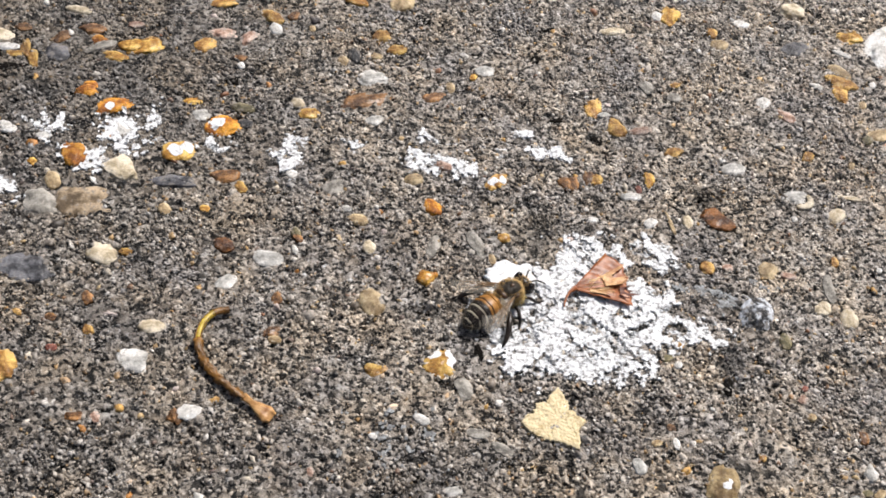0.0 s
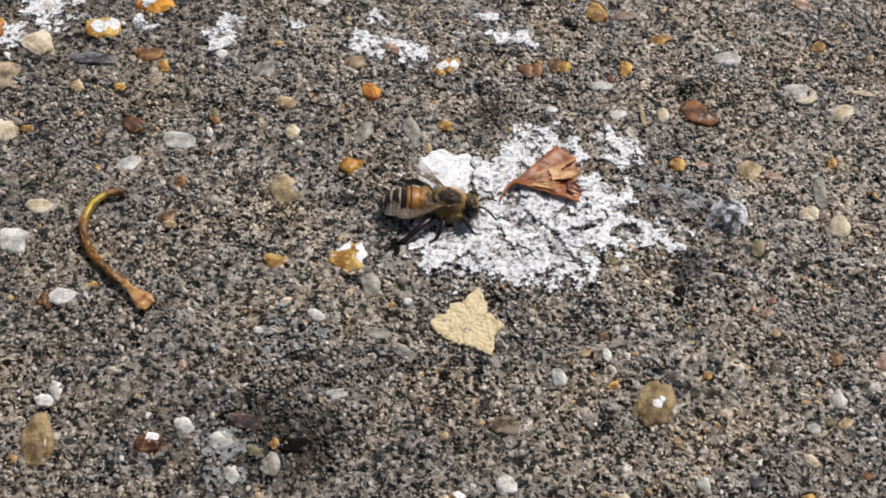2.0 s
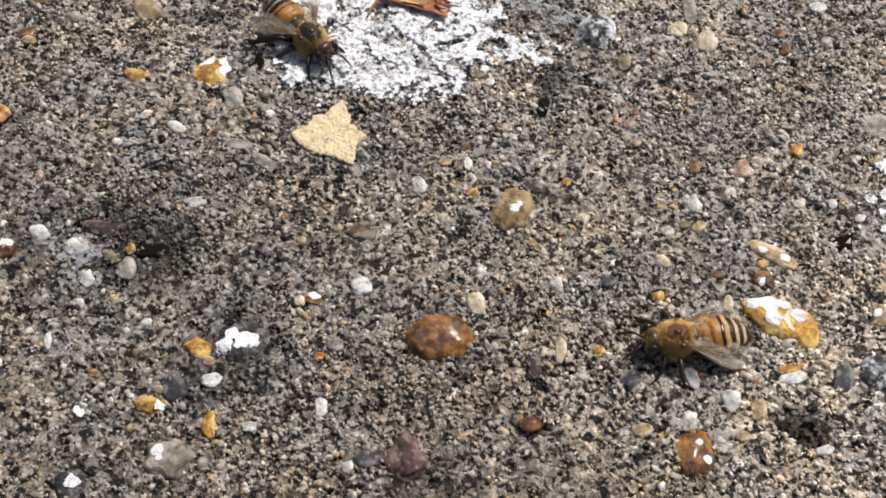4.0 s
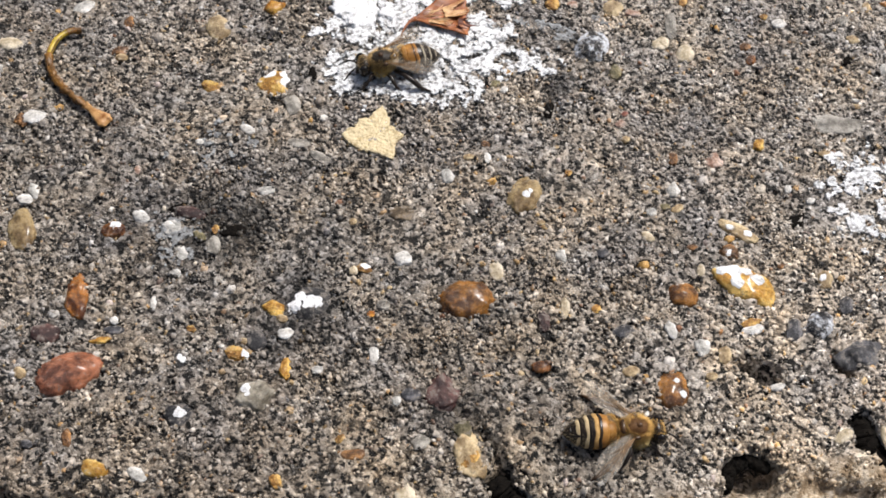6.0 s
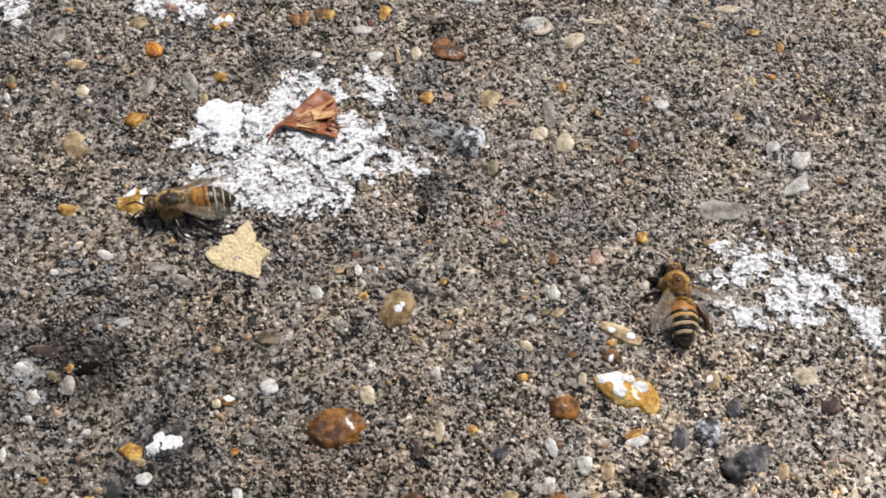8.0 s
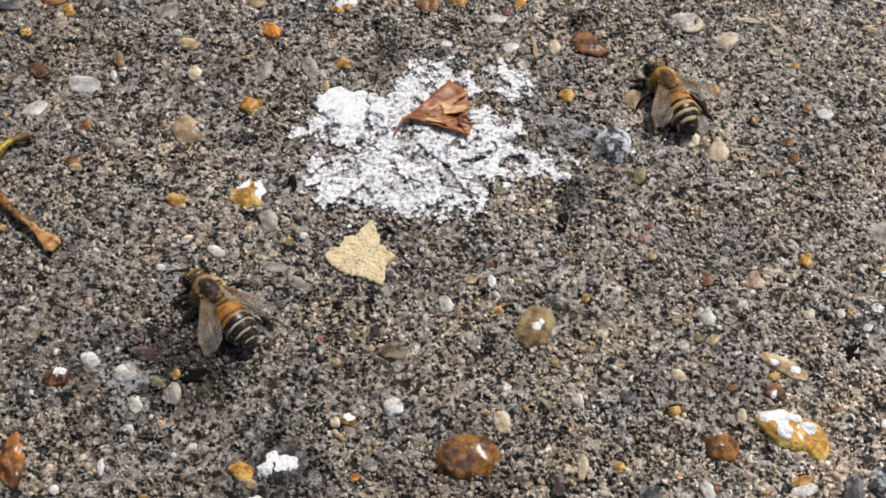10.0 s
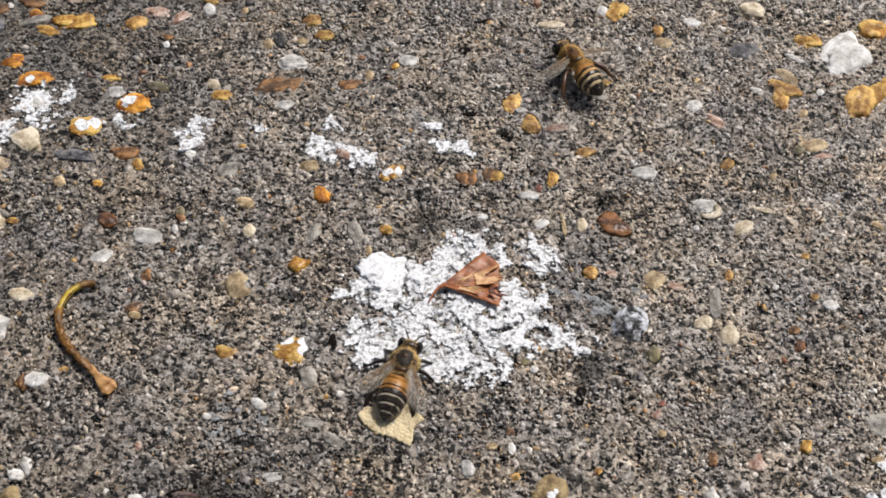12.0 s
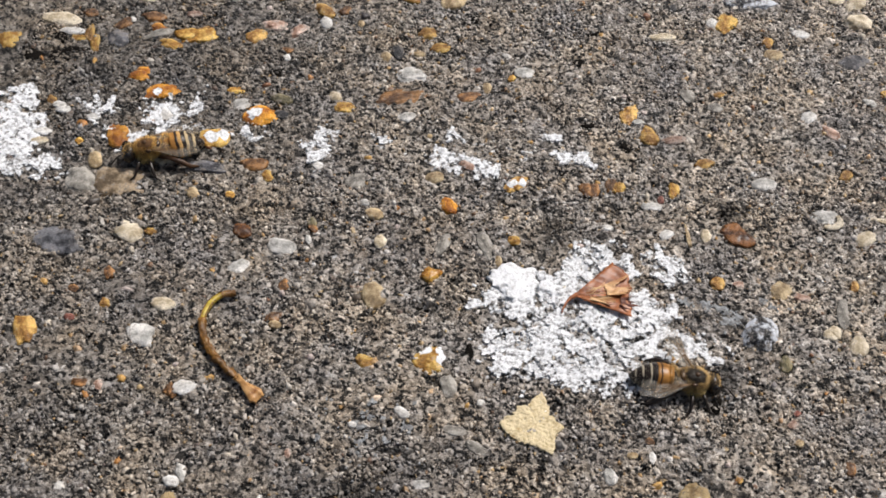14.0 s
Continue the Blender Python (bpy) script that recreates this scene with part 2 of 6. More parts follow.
def stone_material(name, dark, light, rough, wet=False, coat=False, clean=False):
    """A pebble's mineral: two tones in blotches, fine specks, every pebble a little different."""
    m, nt, links, b = material(name, rough, 0.5)
    info = nt.new("ShaderNodeObjectInfo")
    r = ramp(nt, [(0.32, tuple(0.55 * k for k in dark)), (0.43, dark), (0.57, light), (0.69, tuple(min(0.9, 1.2 * k + 0.02) for k in light))])
    links.new(noise_of(nt, links, 420, 5, 0.65), r.inputs[0])
    hue = node(nt, "HueSaturation")
    vary = nt.new("ShaderNodeMapRange")
    vary.inputs["To Min"].default_value, vary.inputs["To Max"].default_value = (0.88, 1.15) if clean else (0.7, 1.3)
    links.new(info.outputs["Random"], vary.inputs[0])
    links.new(vary.outputs[0], hue.inputs["Value"])
    hue.inputs["Saturation"].default_value = 1.04 if wet else 0.96
    links.new(r.outputs[0], hue.inputs["Color"])
    specks = ramp(nt, [(0.36, (0.18, 0.16, 0.14)), (0.44, (1.0, 1.0, 1.0)), (0.58, (1.0, 1.0, 1.0)), (0.68, (1.7, 1.66, 1.58))])
    links.new(noise_of(nt, links, 2300, 4, 0.7), specks.inputs[0])
    c = blend(nt, links, "MULTIPLY", 0.42 if clean else 0.55, hue.outputs[0], specks.outputs[0])
    grit = ramp(nt, [(0.63, (0.0, 0.0, 0.0)), (0.68, (0.2, 0.2, 0.2) if wet else (0.5, 0.5, 0.5))])
    links.new(noise_of(nt, links, 1700, 3, 0.6), grit.inputs[0])
    c = blend(nt, links, "MIX", grit.outputs[0], c, (0.50, 0.46, 0.40))
    if coat:
        film = ramp(nt, [(0.47, (0.0, 0.0, 0.0)), (0.57, (1.0, 1.0, 1.0))])
        links.new(noise_of(nt, links, 330, 6, 0.75), film.inputs[0])
        c = blend(nt, links, "MIX", film.outputs[0], c, (0.66, 0.69, 0.74))
    dirt_and_x_tone = ramp(nt, [(0.59 if wet else 0.60 if clean else 0.53, (0.0, 0.0, 0.0)), (0.67 if wet else 0.67 if clean else 0.60, (0.8, 0.8, 0.8))])
    links.new(noise_of(nt, links, 900, 6, 0.75), dirt_and_x_tone.inputs[0])
    c = blend(nt, links, "MIX", dirt_and_x_tone.outputs[0], c, (0.20, 0.178, 0.153))
    links.new(c, b.inputs["Base Color"])
    if wet:
        b.inputs["Coat Weight"].default_value, b.inputs["Coat Roughness"].default_value = 0.3 if name.startswith("glossy") else 0.1, 0.2
        relief(nt, links, b, noise_of(nt, links, 800, 6, 0.75), 0.8, 0.0006)
    else:
        relief(nt, links, b, noise_of(nt, links, 1300, 6, 0.75), 0.8, 0.0004)
    return m


def crust_material(name, light, dirt_and_x_tone, low=0.34, high=0.50, bump=0.7):
    m, nt, links, b = material(name, 0.8, 0.3)
    r = ramp(nt, [(low, dirt_and_x_tone), (high, light)])
    links.new(noise_of(nt, links, 1500, 6, 0.72), r.inputs[0])
    links.new(r.outputs[0], b.inputs["Base Color"])
    relief(nt, links, b, noise_of(nt, links, 1900, 5, 0.7), bump, 0.0003)
    return m


def plain(name, dark, light, rough=0.5, scale=900, spec=0.4, bump=0.3, sub=0.0, coords="Object"):
    m, nt, links, b = material(name, rough, spec)
    r = ramp(nt, [(0.3, dark), (0.7, light)])
    links.new(noise_of(nt, links, scale, 5, 0.65, coords), r.inputs[0])
    links.new(r.outputs[0], b.inputs["Base Color"])
    relief(nt, links, b, noise_of(nt, links, scale * 2, 4, 0.65, coords), bump, 0.0002)
    if sub:
        b.inputs["Subsurface Weight"].default_value = sub
        b.inputs["Subsurface Radius"].default_value = (0.0008, 0.0005, 0.0002)
    return m


def wing_material():
    m, nt, links, b = material("wing_membrane", 0.35, 0.5)
    b.inputs["Base Color"].default_value = (0.54, 0.48, 0.39, 1)
    clear = nt.new("ShaderNodeBsdfTransparent")
    mixer = nt.new("ShaderNodeMixShader")
    mixer.inputs[0].default_value = 0.15
    links.new(clear.outputs[0], mixer.inputs[1])
    links.new(b.outputs[0], mixer.inputs[2])
    links.new(mixer.outputs[0], nt["Material Output"].inputs["Surface"])
    relief(nt, links, b, noise_of(nt, links, 900, 2), 0.3, 0.0002)
    return m


SAND, CEMENT, CHIPS = sand_material(), cement_material(), chip_material()
STONES = {
    "orange": stone_material("orange_stone", (0.30, 0.095, 0.010), (0.64, 0.30, 0.045), 0.5, wet=True),
    "amber": stone_material("amber_stone", (0.24, 0.11, 0.022), (0.60, 0.38, 0.12), 0.5, wet=True),
    "ochre": stone_material("ochre_stone", (0.32, 0.15, 0.022), (0.70, 0.46, 0.13), 0.5, wet=True),
    "tan": stone_material("tan_stone", (0.26, 0.175, 0.08), (0.56, 0.43, 0.24), 0.4, clean=True),
    "cream": stone_material("cream_stone", (0.44, 0.355, 0.225), (0.68, 0.595, 0.45), 0.55, clean=True),
    "white": stone_material("white_stone", (0.54, 0.52, 0.48), (0.76, 0.745, 0.715), 0.5, clean=True),
    "rust": stone_material("rust_stone", (0.10, 0.042, 0.012), (0.36, 0.18, 0.065), 0.5, wet=True),
    "brown": stone_material("brown_stone", (0.06, 0.02, 0.005), (0.24, 0.095, 0.024), 0.4, wet=True),
    "red": stone_material("red_stone", (0.14, 0.035, 0.02), (0.34, 0.12, 0.075), 0.4),
    "pink": stone_material("pink_stone", (0.26, 0.14, 0.09), (0.66, 0.50, 0.41), 0.5),
    "grey": stone_material("grey_stone", (0.17, 0.155, 0.13), (0.38, 0.355, 0.31), 0.45, clean=True),
    "pale": stone_material("pale_stone", (0.36, 0.35, 0.32), (0.66, 0.64, 0.60), 0.4, clean=True),
    "slate": stone_material("slate_stone", (0.025, 0.025, 0.03), (0.14, 0.14, 0.155), 0.4),
    "black": stone_material("black_stone", (0.008, 0.008, 0.01), (0.035, 0.033, 0.035), 0.5),
    "flint": stone_material("coated_flint", (0.010, 0.011, 0.014), (0.05, 0.052, 0.06), 0.25, coat=True),
    "olive": stone_material("olive_stone", (0.10, 0.085, 0.035), (0.28, 0.23, 0.11), 0.55),
    "earth": stone_material("earthy_rock", (0.10, 0.068, 0.036), (0.36, 0.27, 0.17), 0.8),
    "maroon": stone_material("maroon_stone", (0.028, 0.010, 0.009), (0.10, 0.042, 0.035), 0.45),
}
for kind, dark, light in (("brown", (0.085, 0.029, 0.004), (0.37, 0.16, 0.032)), ("rust", (0.08, 0.022, 0.003), (0.30, 0.115, 0.02)), ("red", (0.10, 0.030, 0.014), (0.40, 0.155, 0.08)),
                          ("ochre", (0.44, 0.22, 0.035), (0.74, 0.50, 0.16)), ("tan", (0.20, 0.125, 0.05), (0.46, 0.34, 0.17)), ("olive", (0.14, 0.11, 0.05), (0.40, 0.33, 0.18)), ("grey", (0.20, 0.175, 0.13), (0.46, 0.42, 0.34)), ("amber", (0.36, 0.15, 0.02), (0.66, 0.38, 0.08)),
                          ("slate", (0.03, 0.03, 0.034), (0.14, 0.14, 0.15))):
    STONES["wet_" + kind] = stone_material("glossy_" + kind + "_stone", dark, light, 0.3, wet=True)
WHITE_CRUST = crust_material("white_crust", (0.76, 0.77, 0.78), (0.18, 0.175, 0.17), 0.39, 0.51)
FLECK = crust_material("white_fleck", (0.80, 0.81, 0.82), (0.44, 0.435, 0.425), 0.36, 0.50)
FROST = crust_material("grey_film", (0.34, 0.355, 0.36), (0.14, 0.14, 0.14), 0.40, 0.62)
FLAKE = crust_material("yellow_flake", (0.68, 0.57, 0.36), (0.38, 0.27, 0.12), 0.33, 0.50, 0.8)
LEAF = plain("dry_leaf", (0.10, 0.024, 0.008), (0.46, 0.165, 0.055), 0.42, 330, sub=0.1)
LEAF_PALE = plain("leaf_inside", (0.36, 0.15, 0.05), (0.78, 0.53, 0.28), 0.5, 620)
LEAF_DARK = plain("leaf_tear", (0.05, 0.012, 0.006), (0.14, 0.035, 0.014), 0.5, 700)
STALK = plain("green_stalk", (0.10, 0.05, 0.005), (0.62, 0.46, 0.04), 0.35, 420)
STALK_BROWN = plain("brown_stalk", (0.018, 0.007, 0.002), (0.26, 0.12, 0.022), 0.36, 560, bump=0.9)
HUSK = plain("husk", (0.22, 0.08, 0.015), (0.74, 0.46, 0.20), 0.3, 520, bump=0.8)
GOLD_FUR = plain("golden_fur", (0.42, 0.22, 0.05), (0.84, 0.54, 0.17), 0.6, 1500, coords="Generated")
DARK_FUR = plain("brown_fur", (0.26, 0.155, 0.05), (0.70, 0.48, 0.20), 0.6, 1500)
PALE_FUR = plain("pale_fur", (0.38, 0.28, 0.15), (0.62, 0.49, 0.29), 0.7, 1600, bump=0.6)
TAWNY_FUR = plain("tawny_fur", (0.34, 0.18, 0.05), (0.64, 0.40, 0.15), 0.7, 1600, bump=0.6)
GREY_FUR = plain("grey_fur", (0.27, 0.23, 0.165), (0.50, 0.44, 0.33), 0.7, 1600, bump=0.6)
ORANGE_SHELL = plain("orange_shell", (0.16, 0.06, 0.012), (0.52, 0.26, 0.06), 0.4, 420)
AMBER_SHELL = plain("amber_shell", (0.06, 0.022, 0.004), (0.54, 0.25, 0.05), 0.4, 420)
BLACK_SHELL = plain("black_shell", (0.006, 0.004, 0.003), (0.026, 0.017, 0.011), 0.3, 700)
BROWN_SHELL = plain("brown_shell", (0.022, 0.010, 0.004), (0.085, 0.038, 0.013), 0.3, 700)
LEG_RUST = plain("rusty_leg", (0.025, 0.011, 0.005), (0.10, 0.045, 0.016), 0.35, 700)
THORAX_GOLD = plain("golden_thorax", (0.045, 0.018, 0.004), (0.20, 0.085, 0.015), 0.6, 900, bump=0.6)
THORAX_DARK = plain("dark_thorax", (0.008, 0.006, 0.004), (0.04, 0.026, 0.012), 0.45, 900, bump=0.6)
# near-black stand-in for the shade inside hollows and cracks
HOLLOW_SHADE = plain("hollow_shade", (0.002, 0.0018, 0.0016), (0.011, 0.009, 0.007), 0.95, 1300, spec=0.1, bump=1.0)
UMBER_FUR = plain("umber_fur", (0.09, 0.042, 0.014), (0.30, 0.165, 0.06), 0.7, 1600, bump=0.6)
SOOTY_FUR = plain("sooty_fur", (0.03, 0.024, 0.018), (0.11, 0.09, 0.065), 0.7, 1600, bump=0.6)
STRAW_FUR = plain("straw_fur", (0.45, 0.32, 0.10), (0.74, 0.57, 0.25), 0.7, 1600, bump=0.6)
EYE = plain("dark_eye", (0.008, 0.006, 0.005), (0.02, 0.015, 0.012), 0.15, 300)
WING = wing_material()
VEIN = plain("wing_vein", (0.10, 0.05, 0.018), (0.30, 0.18, 0.08), 0.4)


# ---- helpers for meshes ----
def mesh_from(name, verts, faces, mat, smooth=True):
    me = bpy.data.meshes.new(name)
    me.from_pydata([tuple(v) for v in verts], [], [tuple(int(i) for i in q) for q in faces])
    me.materials.append(mat)
    if smooth:
        me.shade_smooth()
    return me


def part(name, mesh, parent, label="", at=None):
    ob = new(name, mesh)
    ob.parent = parent
    if at is not None:
        ob.matrix_basis = at
    return tagged(ob, label)


def ball(level):
    bm = bmesh.new()
    bmesh.ops.create_icosphere(bm, subdivisions=level, radius=1.0)
    v = np.array([p.co[:] for p in bm.verts])
    f = np.array([[p.index for p in q.verts] for q in bm.faces])
    bm.free()
    return v, f


BALLS = {n: ball(n) for n in (1, 2, 3, 4)}


def lumps(p, scale, seed=0.0):
    """Smooth noise at the points p, about -1 to 1."""
    return np.array([noise.noise(Vector((x * scale + seed, y * scale - seed, z * scale + 0.37 * seed))) for x, y, z in p])


def tube(points, radii, sides=8, flat=1.0):
    """A closed tube along points with a radius at each."""
    pts = [Vector(p) for p in points]
    verts, faces = [], []
    for i, p in enumerate(pts):
        way = (pts[min(i + 1, len(pts) - 1)] - pts[max(i - 1, 0)]).normalized()
        side = way.cross(Vector((0, 0, 1)))
        side = side.normalized() if side.length > 1e-6 else Vector((1, 0, 0))
        up = side.cross(way)
        for k in range(sides):
            a = 2 * math.pi * k / sides
            verts.append(p + radii[i] * (math.cos(a) * side + flat * math.sin(a) * up))
    for i in range(len(pts) - 1):
        for k in range(sides):
            faces.append((i * sides + k, i * sides + (k + 1) % sides, (i + 1) * sides + (k + 1) % sides, (i + 1) * sides + k))
    faces.append(tuple(range(sides - 1, -1, -1)))
    faces.append(tuple((len(pts) - 1) * sides + k for k in range(sides)))
    return verts, faces


# ---- the ground: old concrete, broken away along its front edge ----
# hollows: x, y, half-length, half-width, turn, depth (mm)
HOLLOWS = [
    (58.1, -26.6, 3.2, 1.5, -20, 4.2), (68.6, -23.6, 2.6, 1.0, -45, 3.6), (28.3, 13.6, 1.2, 2.2, 0, 0.9), (64.4, -0.1, 2.7, 2.2, 0, 0.8),
    (-16.6, 21.1, 1.5, 0.8, -10, 0.9), (75.2, 30.6, 1.0, 2.6, 0, 0.9), (87.5, 36.9, 1.8, 1.6, 0, 1.1),
    (27.6, -30.9, 1.8, 1.2, 0, 1.0), (45.6, -30.6, 1.5, 0.8, 0, 0.8),
]
# cracks: from, to, half-width, depth
CRACKS = [
    (70.6, -32.4, 71.4, -34.6, 1.5, 16.0), (71.4, -34.6, 74.3, -37.5, 1.2, 16.0), (74.3, -37.5, 79.5, -41.5, 1.4, 16.0), (18.0, -37.6, 22.4, -41.2, 0.8, 1.3), (22.4, -41.2, 23.8, -46.0, 0.8, 2.6),
    (23.2, -46.2, 26.5, -49.2, 1.3, 9.0), (26.5, -49.2, 36.0, -48.6, 0.8, 4.0),
]


def seg_distance(x, y, ax, ay, bx, by):
    dx, dy = bx - ax, by - ay
    u = np.clip(((x - ax) * dx + (y - ay) * dy) / (dx * dx + dy * dy), 0, 1)
    return np.hypot(x - ax - u * dx, y - ay - u * dy)


def waves(x, y, size, seed):
    """Cheap smooth random field, about -1 to 1, features of that size in mm."""
    r = np.random.default_rng(seed)
    total = 0.0
    for _ in range(9):
        a, k, p = r.uniform(0, 2 * math.pi), r.uniform(0.6, 1.6) * 2 * math.pi / size, r.uniform(0, 6.3)
        total = total + np.sin(k * (x * math.cos(a) + y * math.sin(a)) + p)
    return total / 4.0


def height(x, y):
    """The height of the concrete in mm at x, y in mm."""
    x, y = np.asarray(x, float), np.asarray(y, float)
    h = 0.28 * waves(x, y, 45, 3) + 0.16 * waves(x, y, 14, 4) + 0.10 * waves(x, y, 5, 5)
    jx, jy = x + 0.7 * waves(x, y, 6, 8), y + 0.7 * waves(x, y, 6, 9)
    for cx, cy, a, b, turn, depth in HOLLOWS:
        c, s = math.cos(radians(turn)), math.sin(radians(turn))
        u, v = (jx - cx) * c + (jy - cy) * s, (jy - cy) * c - (jx - cx) * s
        h = h - depth * np.exp(-((u / a) ** 2 + (v / b) ** 2) ** 1.5)
    edge = -40.4 - 6.0 / (1 + np.exp(np.clip((x - 20) / 1.5, -50, 50))) - 7.8 / (1 + np.exp(np.clip((x - 51) / 0.8, -50, 50))) + 0.8 * waves(x, y, 9, 12)
    out = np.clip((edge - jy) / 1.6, 0, 1)
    ledges = np.floor(1.6 * waves(x, y, 13, 21)) * 0.75
    h = h - (out * out * (3 - 2 * out)) * (2.6 + 1.2 / (1 + np.exp(np.clip((x - 50) / 2, -50, 50))) + ledges + 0.5 * waves(x, y, 4, 22) + 0.3 * waves(x, y, 1.9, 23))
    for ax, ay, bx, by, w, depth in CRACKS:
        d = seg_distance(jx, jy, ax, ay, bx, by)
        h = h - depth * (1 / (1 + np.exp(np.clip((d - w) / 0.13, -50, 50))))
    # a pocket in the broken face, deep under its upper lip and rising towards the front
    pocket = 1 / (1 + np.exp(np.clip((np.hypot((jx - 55.4) / 3.7, (jy + 41.8) / 3.7) - 1) / 0.05, -50, 50)))
    h = h - pocket * 5.0 * np.clip((jy + 45.5) / 6.5, 0, 1)
    far = np.clip((np.hypot(x, y - 20) - 160) / 400, 0, 1)
    return h * (1 - far)


# white splashes: x, y, half-sizes (mm), strength
SPLASHES = {
    "big": [(6.3, 20.4, 13.5, 8.2, 1.0), (8.2, 34.0, 6.6, 6.0, 1.0), (18.0, 36.8, 4.6, 4.3, 0.8), (23.0, 21.8, 5.6, 2.6, 0.75), (-2.2, 16.0, 6.6, 5.8, 0.85), (5.4, 14.4, 10.5, 3.6, 0.8),
            (-3.8, 25.0, 5.6, 4.0, 0.9), (6.5, 27.5, 9.0, 6.0, 1.0), (16.5, 26.0, 6.0, 6.5, 0.85)],
    "thin": [(75.2, 8.2, 5.8, 5.6, 0.7), (81.7, 3.4, 6.6, 6.6, 0.75), (74.0, -1.3, 6.0, 4.0, 0.6), (86.9, 8.1, 4.8, 3.6, 0.55), (90.7, -1.1, 4.2, 6.9, 0.5), (70.0, 4.0, 3.0, 4.5, 0.5)],
    "pebbly": [(-88.5, 41.5, 4.6, 6.5, 0.7), (-90.5, 46.7, 4.6, 5.4, 0.8), (-86.8, 36.5, 4.4, 4.4, 0.7), (-77.6, 49.7, 3.4, 2.8, 0.5), (-82.7, 35.6, 4.2, 2.8, 0.6)],
    "scattered": [(-66.6, 50.3, 3.4, 4.2, 0.7), (-61.9, 54.1, 2.0, 4.2, 0.55), (-64.5, 48.0, 3.2, 4.4, 0.6), (-69.4, 43.6, 4.0, 2.6, 0.65), (-51.3, 49.2, 3.2, 1.6, 0.6)],
    "small": [(-39.8, 49.0, 2.8, 4.4, 0.8), (-37.8, 53.0, 2.2, 1.4, 0.6), (-29.3, 53.7, 2.4, 1.1, 0.5)],
    "dust": [(-55.0, 50.0, 15.0, 5.5, 0.2), (-30.0, 52.0, 10.0, 3.5, 0.15), (-8.0, 54.0, 13.0, 5.5, 0.15), (29.0, 29.5, 7.0, 2.6, 0.25), (-30.0, 26.0, 9.0, 4.0, 0.1)],
    "row": [(-18.3, 51.0, 3.9, 2.8, 0.9), (-12.5, 50.1, 3.5, 2.2, 0.9), (2.4, 56.1, 4.2, 1.7, 1.0), (-1.4, 59.8, 2.6, 0.9, 0.9), (-18.3, 56.5, 1.8, 1.6, 0.7)],
}


def coat_at(x, y):
    """How much dried white splash clings to the grains at x, y in mm, 0 to 1."""
    field = np.zeros(np.shape(x))
    for spots in SPLASHES.values():
        for cx, cy, a, b, k in spots:
            field = np.maximum(field, (0.38 + 0.34 * k) * np.clip(1.3 - np.hypot((x - cx) / (1.08 * a), (y - cy) / (1.08 * b)), 0, 0.8))
    uneven = 0.10 * waves(x, y, 5.0, 61) + 0.10 * waves(x, y, 2.1, 62)
    return np.where(field > 0, np.clip(field + uneven, 0, 0.8), 0.0)


def ground_lines(low, high, step, reach):
    core = np.arange(low, high + step / 2, step)
    grow, far, gap = [], 0.0, step
    while far < reach:
        gap *= 1.35
        far += gap
        grow.append(far)
    return np.concatenate([low - np.array(grow[::-1]), core, high + np.array(grow)])


def build_ground():
    xs, ys = ground_lines(-112, 112, 0.7, 90000), ground_lines(-66, 132, 0.7, 90000)
    X, Y = np.meshgrid(xs, ys)
    core = (abs(X) < 112.1) & (Y > -66.1) & (Y < 132.1)
    Z = height(X, Y) + core * (height(X, Y) > -1.2) * (rng.uniform(-0.22, 0.12, X.shape) - 0.55 * (rng.random(X.shape) < 0.16))
    verts = np.stack([X.ravel(), Y.ravel(), Z.ravel()], 1) * MM
    n = len(xs)
    i = (np.arange(len(ys) - 1)[:, None] * n + np.arange(n - 1)[None, :]).ravel()
    faces = np.stack([i, i + 1, i + n + 1, i + n], 1)
    me = bpy.data.meshes.new("ground")
    me.vertices.add(len(verts)), me.loops.add(4 * len(faces)), me.polygons.add(len(faces))
    me.vertices.foreach_set("co", verts.ravel())
    me.loops.foreach_set("vertex_index", faces.ravel())
    me.polygons.foreach_set("loop_start", np.arange(0, 4 * len(faces), 4))
    me.update(calc_edges=True)
    me.attributes.new("coat", "FLOAT", "POINT").data.foreach_set("value", coat_at(X.ravel(), Y.ravel()))
    me.materials.append(CEMENT)
    me.shade_smooth()
    return tagged(new("ground", me), "rough weathered grey-brown concrete with exposed pebbles and a broken edge", "concrete ground", kind="structure")


ground = build_ground()
PEBBLES = []  # x, y, half-length, half-width, turn of every pebble


def z_at(x, y):
    return float(height(x, y))


# ---- pebbles set in the concrete ----
LOOK = {"orange": "orange", "amber": "amber", "ochre": "yellow ochre", "tan": "tan", "cream": "cream", "white": "white", "rust": "rust-brown", "brown": "dark glossy brown",
        "red": "brick-red", "pink": "pale pink", "grey": "grey", "pale": "pale grey", "slate": "dark slate-grey", "black": "black", "flint": "black flint, frosted white",
        "olive": "olive-brown", "earth": "earthy brown broken", "maroon": "dark maroon", }


